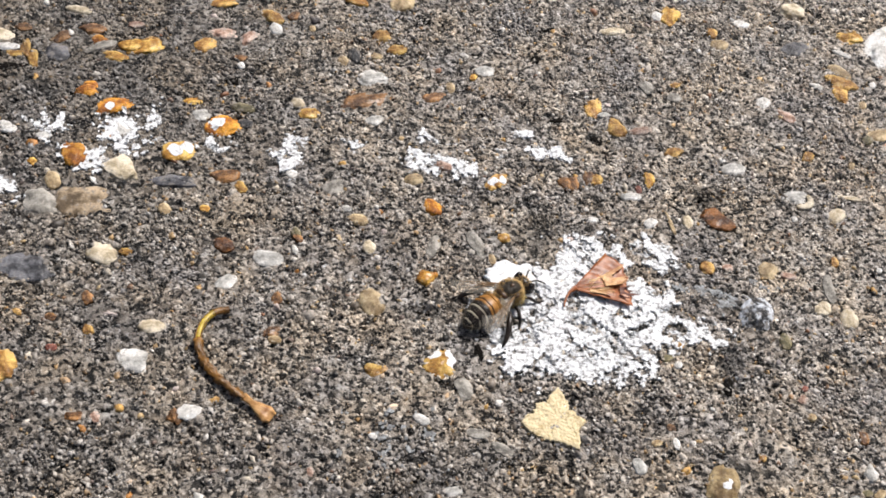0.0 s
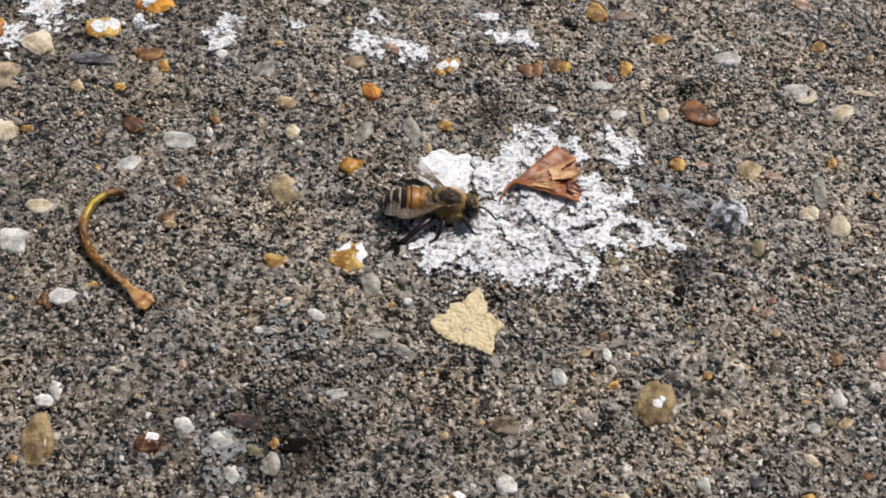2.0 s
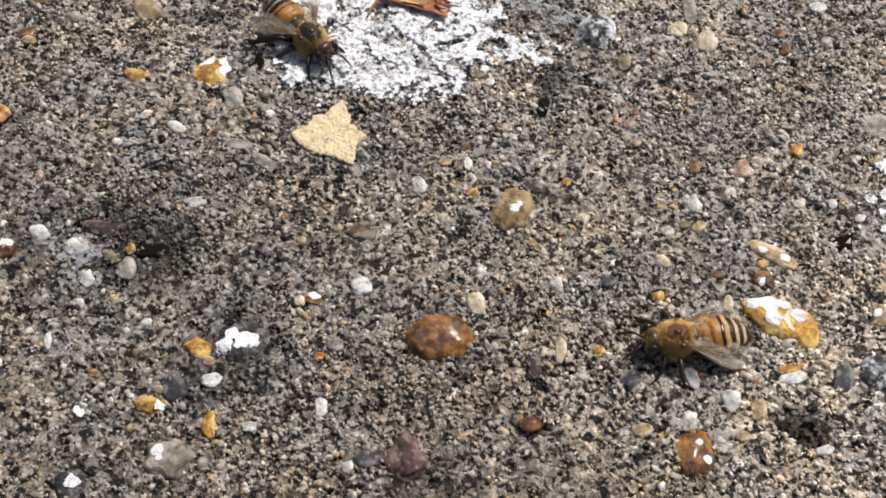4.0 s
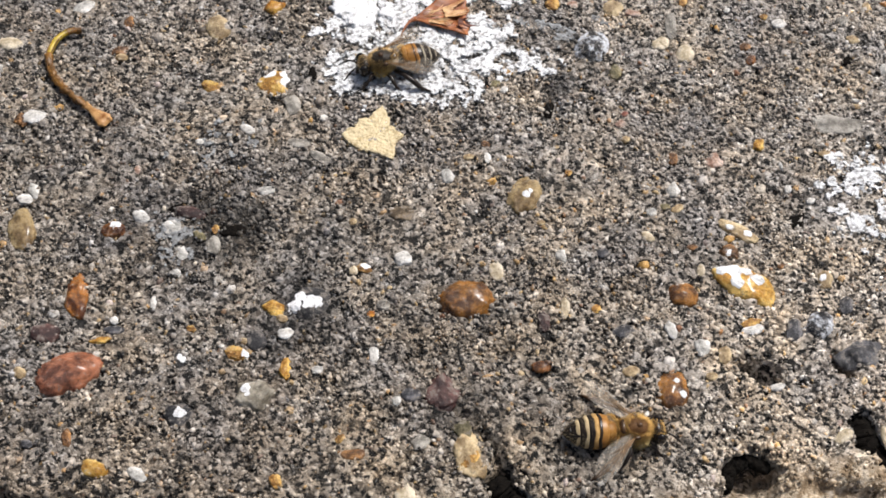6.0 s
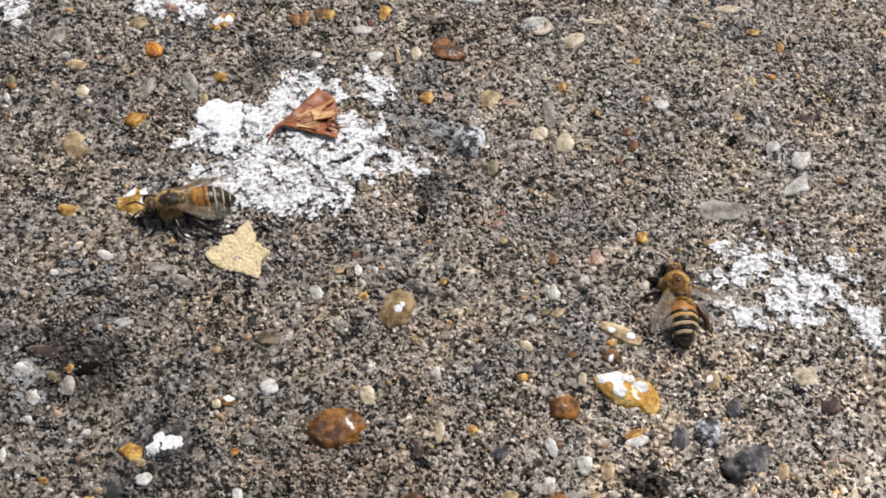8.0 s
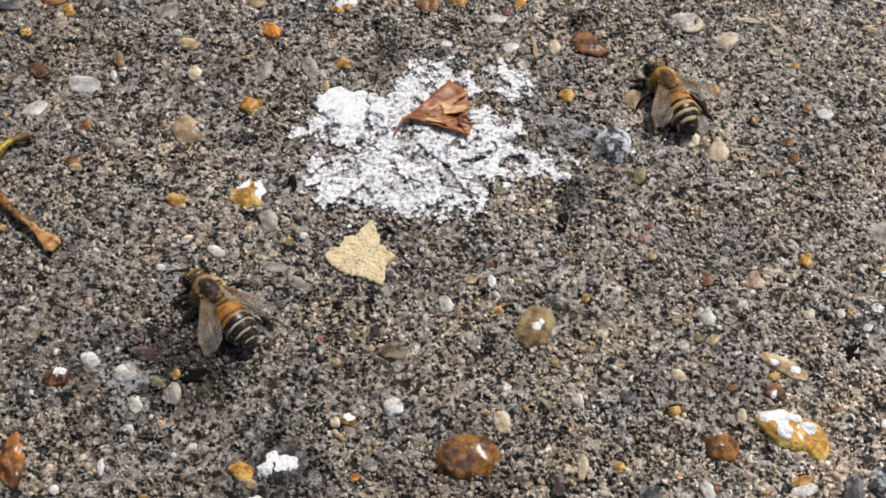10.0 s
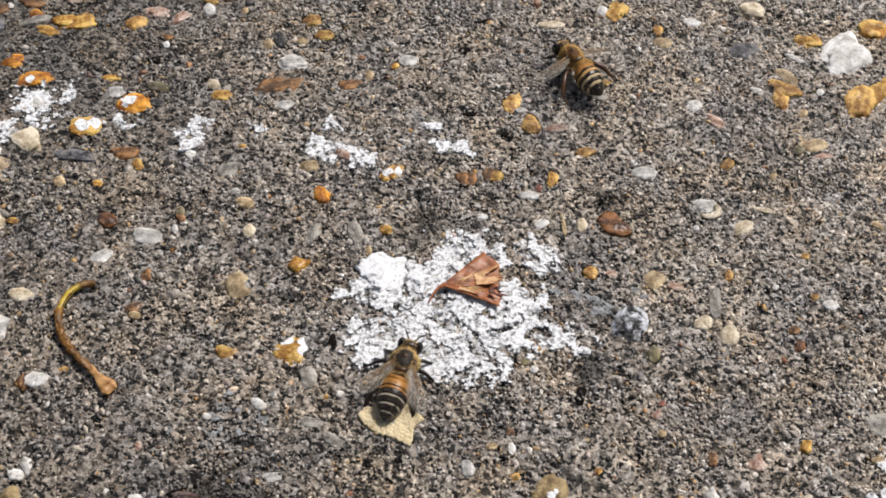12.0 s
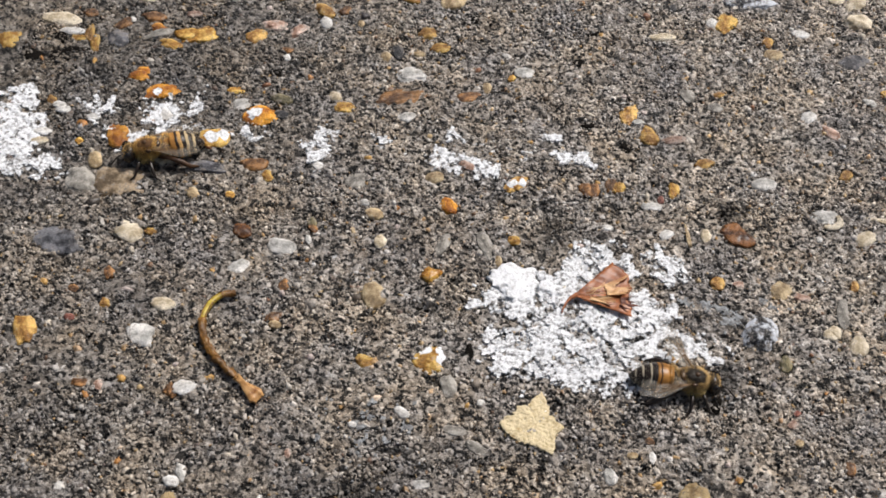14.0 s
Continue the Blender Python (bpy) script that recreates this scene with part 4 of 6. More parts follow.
pebble(26.5, 77.6, 2.2, 1.5, 25, "amber")
pebble(34.1, 57.8, 4.3, 2.9, 4, "pale")
pebble(48.1, 62.3, 3.3, 1.9, 55, "amber")
pebble(55.7, 61.5, 2.1, 1.3, 78, "tan")
pebble(60.1, 68.6, 2.4, 1.7, 54, "olive")
pebble(64.5, 68.4, 4.1, 1.7, 9, "pink")
pebble(5.0, 49.8, 3.1, 2.5, 83, "rust")
pebble(9.2, 51.6, 2.9, 2.3, 71, "rust")
pebble(19.5, 53.3, 4.0, 1.8, 88, "ochre")
pebble(17.4, 50.7, 1.7, 1.2, 88, "red")
pebble(16.3, 48.9, 2.7, 1.6, 0, "white")
pebble(63.0, 114.5, 4.6, 2.4, 23, "rust")
pebble(60.5, 45.8, 1.6, 1.1, 37, "ochre")
pebble(48.4, 39.3, 2.6, 1.3, 86, "amber")
pebble(44.3, 29.2, 2.3, 2.0, 3, "cream")
pebble(59.1, 28.4, 2.2, 1.5, 66, "brown")
pebble(-86.4, 71.5, 2.9, 2.3, 2, "rust")
pebble(-79.7, 70.6, 3.9, 2.4, 33, "rust")
pebble(-73.3, 70.8, 4.0, 2.3, 168, "orange")
pebble(-87.9, 66.6, 4.3, 1.8, 10, "white")
pebble(-85.8, 65.3, 3.1, 1.5, 9, "ochre")
pebble(-82.8, 64.2, 4.5, 1.6, 104, "ochre")
pebble(-78.6, 77.9, 4.5, 1.7, 173, "cream")
pebble(-72.8, 58.2, 4.1, 2.5, 19, "orange")
pebble(-82.6, 48.1, 2.3, 1.7, 1, "white")
pebble(-71.9, 44.4, 5.6, 4.1, 109, "orange", "a")
pebble(-73.7, 38.6, 3.6, 2.3, 114, "tan")
pebble(-74.5, 33.5, 6.9, 5.2, 115, "grey", "a")
pebble(-68.2, 35.2, 8.5, 6.4, 1, "earth", "f")
pebble(-73.5, 21.8, 8.3, 4.8, 175, "slate", "ga")
pebble(-63.5, 25.7, 4.8, 3.9, 170, "cream", "a")
pebble(-60.5, 26.4, 1.8, 1.6, 170, "ochre")
pebble(-72.2, 5.4, 4.8, 3.3, 111, "amber", "a")
pebble(-63.9, 17.5, 2.3, 1.6, 109, "rust")
pebble(-68.0, 13.6, 1.8, 1.4, 167, "rust")
pebble(-62.7, 12.1, 2.0, 1.4, 110, "amber")
pebble(-55.8, 7.8, 4.5, 3.6, 172, "pale", "f")
pebble(-66.8, 8.7, 1.5, 1.2, 173, "red")
pebble(-61.5, -1.5, 2.6, 1.6, 1, "rust")
pebble(-58.9, -1.4, 1.8, 1.3, 114, "pink")
pebble(-48.5, -0.1, 2.4, 1.1, 101, "rust")
pebble(-38.3, 14.8, 2.6, 1.8, 26, "rust")
pebble(-49.5, 76.4, 3.9, 2.2, 52, "pink")
pebble(62.7, 70.5, 5.4, 2.9, 22, "tan")
pebble(57.9, 83.1, 6.6, 3.6, 161, "amber", "a")
pebble(28.7, 51.0, 4.5, 2.2, 29, "black", "f")
pebble(82.2, -38.4, 10.9, 5.4, 24, "brown", "ga")
pebble(83.7, -32.0, 3.3, 1.5, 68, "white", "a")
pebble(-90.7, 69.1, 7.2, 3.4, 2, "cream")
pebble(-84.5, 66.3, 5.2, 1.9, 111, "amber")
pebble(-97.8, 62.2, 4.6, 4.1, 38, "ochre")
pebble(-68.4, 70.3, 4.6, 3.1, 10, "ochre")
pebble(-65.3, 72.1, 4.0, 2.8, 37, "amber")
pebble(-68.6, 76.0, 2.8, 2.1, 8, "pink")
pebble(-85.2, 49.9, 2.2, 1.7, 132, "amber")
pebble(-83.5, 48.9, 2.2, 1.6, 176, "white")
pebble(-77.2, 47.5, 2.4, 1.5, 7, "white")
pebble(-84.1, 42.6, 3.2, 1.7, 8, "white")
pebble(-83.9, 40.6, 3.3, 1.6, 10, "cream")
pebble(-77.5, 41.7, 1.5, 1.3, 152, "ochre")
pebble(-66.2, 50.8, 3.4, 2.9, 140, "white", "f")
pebble(-54.1, 56.0, 3.3, 2.6, 8, "pale", "f")
pebble(-56.4, 58.9, 3.3, 1.7, 12, "ochre", "f")
pebble(-42.4, 83.2, 2.7, 1.7, 60, "rust")
pebble(-50.1, 70.8, 2.5, 1.5, 13, "rust")
pebble(-38.9, 80.5, 1.6, 1.2, 98, "tan")
pebble(-26.6, 59.4, 3.4, 2.5, 19, "pale", "f")
pebble(-37.3, 59.2, 4.0, 2.6, 14, "ochre", "f")
pebble(-16.9, 66.6, 4.1, 2.2, 16, "rust", "f")
pebble(-14.2, 69.5, 2.9, 1.7, 95, "tan")
pebble(-10.3, 72.8, 1.7, 1.4, 75, "ochre")
pebble(-8.2, 74.7, 3.6, 2.7, 28, "pale", "f")
pebble(-50.6, 65.0, 2.9, 2.2, 11, "black", "f")
pebble(-19.0, 86.5, 2.9, 2.4, 75, "black", "f")
pebble(1.1, 79.8, 2.7, 2.0, 30, "black", "f")
pebble(3.9, 88.3, 4.2, 2.4, 20, "black", "f")
pebble(17.1, 98.3, 2.5, 1.7, 79, "black")
pebble(20.6, 75.8, 4.1, 2.8, 107, "grey", "f")
pebble(25.7, 74.1, 3.2, 2.3, 34, "grey", "f")
pebble(12.8, 67.5, 2.6, 1.3, 17, "pale")
pebble(4.0, 64.7, 3.0, 2.0, 22, "black", "f")
pebble(11.1, 61.1, 3.1, 2.4, 41, "black", "f")
pebble(-89.0, 64.6, 4.9, 3.9, 140, "black", "f")
pebble(-86.3, 61.4, 8.9, 3.3, 12, "black", "f")
pebble(-79.3, 66.1, 4.8, 3.7, 123, "slate", "f")
pebble(-92.2, 59.6, 4.4, 2.7, 7, "black", "f")
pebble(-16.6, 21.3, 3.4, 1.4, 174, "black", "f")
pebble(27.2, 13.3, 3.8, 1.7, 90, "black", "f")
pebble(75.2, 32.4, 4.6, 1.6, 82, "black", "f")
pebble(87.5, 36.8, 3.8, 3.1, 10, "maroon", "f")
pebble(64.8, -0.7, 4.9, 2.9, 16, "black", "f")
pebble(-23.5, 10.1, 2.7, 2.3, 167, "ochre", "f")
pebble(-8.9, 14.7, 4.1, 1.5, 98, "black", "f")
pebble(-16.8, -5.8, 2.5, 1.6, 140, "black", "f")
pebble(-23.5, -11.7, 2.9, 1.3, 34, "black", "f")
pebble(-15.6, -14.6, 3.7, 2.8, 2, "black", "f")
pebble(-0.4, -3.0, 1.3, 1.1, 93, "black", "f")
pebble(35.9, -11.4, 2.0, 1.5, 21, "slate")
pebble(28.0, -23.3, 3.2, 1.7, 98, "maroon", "f")
pebble(38.9, -23.3, 3.4, 2.1, 12, "slate", "f")


# ---- sand grains standing proud of the cement ----
def clear_of_pebbles(x, y, grow=0.84):
    ok = np.ones(len(x), bool)
    for cx, cy, a, b, turn in PEBBLES:
        near = np.where((abs(x - cx) < a + 1) & (abs(y - cy) < a + 1))[0]
        c, s = math.cos(radians(turn)), math.sin(radians(turn))
        u, v = (x[near] - cx) * c + (y[near] - cy) * s, (y[near] - cy) * c - (x[near] - cx) * s
        ok[near[(u / a) ** 2 + (v / b) ** 2 < (grow * rng.uniform(0.78, 1.08, len(near))) ** 2]] = False
    return ok


OCTA = (np.array([(1, 0, 0), (-1, 0, 0), (0, 1, 0), (0, -1, 0), (0, 0, 1), (0, 0, -1)], float),
        np.array([(0, 2, 4), (2, 1, 4), (1, 3, 4), (3, 0, 4), (2, 0, 5), (1, 2, 5), (3, 1, 5), (0, 3, 5)]))


def sand(name, spacing, low, high, level, label, share=1.0, lift=0.05, sunk=0.5, mat=None, rugged=0.4):
    gx, gy = np.meshgrid(np.arange(-110, 110, spacing), np.arange(-64, 128, spacing))
    x = gx.ravel() + rng.uniform(-0.5, 0.5, gx.size) * spacing
    y = gy.ravel() + rng.uniform(-0.5, 0.5, gx.size) * spacing
    # only the stretch of ground that is looked at
    seen = (abs(x - 0.12 * y) < 92 + 0.16 * y) & (rng.random(len(x)) < share)
    x, y = x[seen], y[seen]
    # none down in the cracks or on the broken bed beyond the edge
    ok = clear_of_pebbles(x, y) & (height(x, y) > np.where(rng.random(len(x)) < 0.7, -3.2, -1.4))
    x, y = x[ok], y[ok]
    n = len(x)
    v, f = BALLS[level] if level else OCTA
    size = low + (high - low) * rng.random(n) ** 1.7
    shape = size[:, None] * rng.uniform(0.5, 1.5, (n, 3))
    q = rng.normal(size=(n, 4))
    q /= np.linalg.norm(q, axis=1)[:, None]
    a, b, c, d = q.T
    R = np.stack([1 - 2 * (c * c + d * d), 2 * (b * c - a * d), 2 * (b * d + a * c), 2 * (b * c + a * d), 1 - 2 * (b * b + d * d), 2 * (c * d - a * b),
                  2 * (b * d - a * c), 2 * (c * d + a * b), 1 - 2 * (b * b + c * c)], 1).reshape(n, 3, 3)
    local = v[None] * (1 + rng.uniform(-rugged, rugged, (n, len(v), 1))) * shape[:, None, :]
    p = np.einsum("nij,nvj->nvi", R, local)
    p += np.stack([x, y, height(x, y) + lift + 0.11 * waves(x, y, 26, 77) + rng.uniform(-0.12, 0.12, n) - sunk * size], 1)[:, None, :]
    faces = (f[None] + (np.arange(n) * len(v))[:, None, None]).reshape(-1, 3)
    me = bpy.data.meshes.new(name)
    me.vertices.add(n * len(v)), me.loops.add(3 * len(faces)), me.polygons.add(len(faces))
    me.vertices.foreach_set("co", (p * MM).ravel())
    me.loops.foreach_set("vertex_index", faces.ravel())
    me.polygons.foreach_set("loop_start", np.arange(0, 3 * len(faces), 3))
    me.update(calc_edges=True)
    me.attributes.new("coat", "FLOAT", "POINT").data.foreach_set("value", np.repeat(coat_at(x, y), len(v)))
    me.materials.append(mat or SAND)
    if level > 1:
        me.shade_smooth()
    ob = new(name, me)
    ob.parent = ground
    return tagged(ob, label, kind="stuff")


sand("sand", 0.74, 0.21, 0.54, 1, "grey and brown sand grains bound in cement", lift=0.06, sunk=0.82)
sand("fine_sand", 0.62, 0.13, 0.30, 0, "fine grey sand between the grains", lift=0.03, sunk=0.6)
sand("gravel", 2.6, 0.5, 0.95, 2, "coarse mixed sand grains", share=0.12, lift=0.04, sunk=0.65, rugged=0.28)
sand("chips", 4.2, 0.36, 0.8, 2, "small tan, orange and white stone chips", share=0.15, lift=0.06, sunk=0.6, mat=CHIPS, rugged=0.28)


def crack_shade():
    """Near-black tubes added in the cracks and under the pocket's lip, in place of their deep shade."""
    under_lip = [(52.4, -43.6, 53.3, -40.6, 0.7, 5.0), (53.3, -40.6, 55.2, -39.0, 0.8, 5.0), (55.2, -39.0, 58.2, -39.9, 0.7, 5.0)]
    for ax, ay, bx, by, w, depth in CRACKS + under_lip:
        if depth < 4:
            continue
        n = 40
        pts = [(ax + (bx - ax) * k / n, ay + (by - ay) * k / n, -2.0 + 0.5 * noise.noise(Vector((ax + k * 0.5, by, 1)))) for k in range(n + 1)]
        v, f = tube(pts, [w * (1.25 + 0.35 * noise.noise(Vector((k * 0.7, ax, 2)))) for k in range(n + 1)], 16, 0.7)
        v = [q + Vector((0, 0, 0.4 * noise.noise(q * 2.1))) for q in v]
        part("soil", mesh_from("soil", np.array([tuple(q) for q in v]) * MM, f, HOLLOW_SHADE), ground, "near-black fill standing in for the shade in a crack")


crack_shade()


# ---- white crusts ----
def crust_sheet(name, spots, mat, cell, cover, lift, seed, hole=1.5):
    """A broken crust: where a random field rises over the spots' fall-off there is crust, elsewhere a hole. spots: x, y, half-sizes, strength."""
    S = np.array(spots)
    x0, x1 = (S[:, 0] - 1.3 * S[:, 2]).min(), (S[:, 0] + 1.3 * S[:, 2]).max()
    y0, y1 = (S[:, 1] - 1.3 * S[:, 3]).min(), (S[:, 1] + 1.3 * S[:, 3]).max()
    xs, ys = np.arange(x0, x1, cell), np.arange(y0, y1, cell)
    X, Y = np.meshgrid(xs, ys)
    field = np.full(X.shape, -9.0)
    for x, y, a, b, k in spots:
        d = np.sqrt(((X - x) / a) ** 2 + ((Y - y) / b) ** 2)
        field = np.maximum(field, k * (1.15 - d))
    def rough(u, v, size, s):
        return waves(u, v, size, s) + 0.7 * waves(u, v, size * 0.5, s + 1)
    field = np.minimum(field, 0.50)
    pits = np.array([noise.fractal(Vector((u, v, seed)) / (1.5 * hole), 0.55, 2.1, 5) for u, v in zip(X.ravel(), Y.ravel())]).reshape(X.shape)
    field = field + 0.12 * rough(X, Y, hole * 3.4, seed) + 0.62 * pits
    on = (field > cover) & (field > -2)
    # draw the crust's rim onto the line where the field crosses
    gy, gx = np.gradient(field, cell)
    rim_here = on & ~(np.roll(on, 1, 0) & np.roll(on, -1, 0) & np.roll(on, 1, 1) & np.roll(on, -1, 1))
    push = np.where(rim_here, (cover - field) / np.maximum(gx * gx + gy * gy, 0.05), 0.0)
    far = np.maximum(1.0, np.abs(push) * np.hypot(gx, gy) / (0.75 * cell))
    X, Y = X + push * gx / far, Y + push * gy / far
    Z = height(X, Y) + lift + 0.10 * waves(X, Y, 1.3, seed + 50) + 0.10 * np.clip(field - cover, 0, 1)
    n = len(xs)
    quad = on[:-1, :-1] & on[1:, :-1] & on[:-1, 1:] & on[1:, 1:]
    i = np.nonzero(quad.ravel())[0]
    i = (i // (n - 1)) * n + i % (n - 1)
    faces = np.stack([i, i + 1, i + n + 1, i + n], 1)
    # one piece of crust for each spot
    mid = np.stack([X.ravel()[faces].mean(1), Y.ravel()[faces].mean(1)], 1)
    owner = np.argmin([np.hypot((mid[:, 0] - x) / a, (mid[:, 1] - y) / b) for x, y, a, b, k in spots], axis=0)
    whole = set(map(tuple, np.concatenate([faces[:, [0, 1]], faces[:, [1, 2]], faces[:, [2, 3]], faces[:, [3, 0]]]).tolist()))
    meshes = []
    for spot in range(len(spots)):
        mine = faces[owner == spot]
        if not len(mine):
            continue
        used, at = np.unique(mine, return_inverse=True)
        top = np.stack([X.ravel()[used], Y.ravel()[used], Z.ravel()[used]], 1)
        pairs = np.concatenate([mine[:, [0, 1]], mine[:, [1, 2]], mine[:, [2, 3]], mine[:, [3, 0]]]).tolist()
        rim = [(a, b) for a, b in pairs if (b, a) not in whole]
        spot_of = {int(p): k for k, p in enumerate(used)}
        rim_points = sorted({a for e in rim for a in e})
        brink = {p: len(top) + k for k, p in enumerate(rim_points)}
        high = np.array([top[spot_of[p]] for p in rim_points]).reshape(-1, 3)
        low, count = high - np.array([0, 0, 0.35]), len(rim_points)
        walls = [(brink[b], brink[a], brink[a] + count, brink[b] + count) for a, b in rim]
        meshes.append(mesh_from("crust", np.concatenate([top, high, low]) * MM, at.reshape(-1, 4).tolist() + walls, mat))
    return meshes


def splash(label, spots, cover, seed, mat=None, cell=0.17, lift=0.22, hole=1.5):
    thing = tagged(new("white_splash" if mat is None else "grey_film"), label, "dried splash")
    for me in crust_sheet("crust", spots, mat or WHITE_CRUST, cell, cover, lift, seed, hole):
        part("crust", me, thing)
    return thing


big_splash = splash("crusted white dried splash pitted with dark holes on the concrete", SPLASHES["big"], 0.385, 100, hole=1.5, lift=0.30)


def lump_of_white(a, b, seed):
    v, f = BALLS[4]
    p = v * np.array([a, b, 0.36])
    flat = v * np.array([1, 1, 0.2])
    p = p * (1 + 0.38 * lumps(flat, 1.7, seed) + 0.24 * lumps(flat, 4.0, seed + 5) + 0.10 * lumps(flat, 11.0, seed - 1))[:, None]
    p[:, 2] = np.maximum(p[:, 2], -0.3) + 0.10 * lumps(p, 1.3, seed + 2)
    return mesh_from("lump", p * MM, f, FLECK)


part("lump", lump_of_white(1.4, 1.2, 6.0), big_splash, "small thick white lump", pose(1.0 * MM, 28.4 * MM, (z_at(1.0, 28.4) + 0.3) * MM))
part("lump", lump_of_white(3.7, 3.1, 3.0), big_splash, "thick smooth white lump", pose(-3.9 * MM, 28.6 * MM, (z_at(-3.9, 28.6) + 0.25) * MM, 0, 0, 8))
splash("thin broken white splash over sand grains", SPLASHES["thin"], 0.36, 200, hole=1.5)
splash("white splash crusted on pebbly concrete", SPLASHES["pebbly"], 0.22, 300)
splash("scattered white splash between yellow pebbles", SPLASHES["scattered"], 0.33, 400, hole=1.0)
splash("small patch of broken white splash", SPLASHES["small"], 0.32, 500, hole=1.0)
splash("row of white splash marks", SPLASHES["row"], 0.30, 600, hole=1.0)
splash("pale grey film smeared over the grains", [(25.0, 30.3, 5.1, 1.3, 0.7), (29.4, 28.7, 1.7, 2.5, 0.8), (36.1, 32.9, 3.4, 0.9, 0.6), (-23.4, -16.1, 3.2, 3.4, 0.5), (-22.3, -20.2, 2.6, 2.0, 0.4), (-20.7, -0.5, 4.5, 4.4, 0.24)], 0.30, 700, FROST, hole=0.8, lift=0.12)


# ---- loose bits ----
def leaf_scrap():
    """A torn, folded triangle of dry leaf: veins fan from its stalk at one corner to a ragged end."""
    thing = tagged(new("leaf_scrap"), "torn triangle of dry reddish-brown leaf lying on the white crust", "leaf")
    thing.matrix_basis = pose(5.0 * MM, 27.5 * MM, (z_at(8, 29) + 0.55) * MM, 0, 0, 17)
    def sheet(name, a0, a1, r0, r1, lift, mat, seed, ragged, label=""):
        nu, nv = 26, 18
        verts = []
        for i in range(nu + 1):
            for j in range(nv + 1):
                u, w = i / nu, j / nv
                a = radians(a0 + (a1 - a0) * w)
                edge = r1 * (1 + 0.16 * max(0.0, w - 0.5) + ragged * math.sin(9 * w + seed) * 0.5 + ragged * noise.noise(Vector((w * 9, seed, 0))))
                r = r0 + (edge - r0) * u
                fold = 0.05 * math.sin(w * 26 + seed) * u + 0.35 * (abs(w - 0.5) * 2) ** 2 * u * lift + 0.25 * noise.noise(Vector((r * 0.8, w * 4, seed)))
                verts.append((r * math.cos(a), r * math.sin(a), lift * 0.4 + fold))
        n = len(verts)
        verts += [(x, y, z - 0.12) for x, y, z in verts]
        idx = lambda i, j: i * (nv + 1) + j
        faces = []
        for i in range(nu):
            for j in range(nv):
                q = (idx(i, j), idx(i + 1, j), idx(i + 1, j + 1), idx(i, j + 1))
                faces += [q, tuple(k + n for k in q[::-1])]
        rim = [idx(i, 0) for i in range(nu)] + [idx(nu, j) for j in range(nv)] + [idx(i, nv) for i in range(nu, 0, -1)] + [idx(0, j) for j in range(nv, 0, -1)]
        faces += [(rim[k], rim[k] + n, rim[(k + 1) % len(rim)] + n, rim[(k + 1) % len(rim)]) for k in range(len(rim))]
        return part(name, mesh_from(name, np.array(verts) * MM, faces, mat), thing, label)
    sheet("blade", -31, 37, 0.2, 8.9, 0.9, LEAF, 2.0, 0.10, "reddish-brown dry blade")
    sheet("inner_skin", -7, 16, 5.2, 7.9, 1.5, LEAF_PALE, 5.0, 0.30, "cream torn inner skin")
    sheet("torn_strip", -26, -12, 2.6, 5.4, 1.4, LEAF_PALE, 8.0, 0.34, "pale torn strip")
    sheet("torn_edge", -25, -9, 7.2, 8.6, 1.45, LEAF_DARK, 3.0, 0.22, "dark torn edge")
    for a in (-24, -8, 8, 20, 40):
        v, f = tube([(3.7 + 1.9 * math.cos(radians(a)) * k, 1.6 * math.sin(radians(a)) * k + 0.5 * math.sin(a), 1.15 + 0.2 * k) for k in (-1.0, -0.3, 0.3, 1.0)], [0.03, 0.08, 0.07, 0.03], 5)
        part("fibre", mesh_from("fibre", np.array([tuple(q) for q in v]) * MM, f, LEAF_PALE), thing, "pale loose fibre")
    v, f = tube([(0.5, 0.0, 0.45), (-0.5, -0.4, 0.35), (-1.3, -1.2, 0.25), (-2.0, -2.2, 0.12), (-2.3, -2.9, 0.05)], [0.42, 0.26, 0.18, 0.14, 0.08], 8)
    part("stalk", mesh_from("stalk", np.array(v) * MM, f, LEAF), thing, "thin brown stalk")


leaf_scrap()


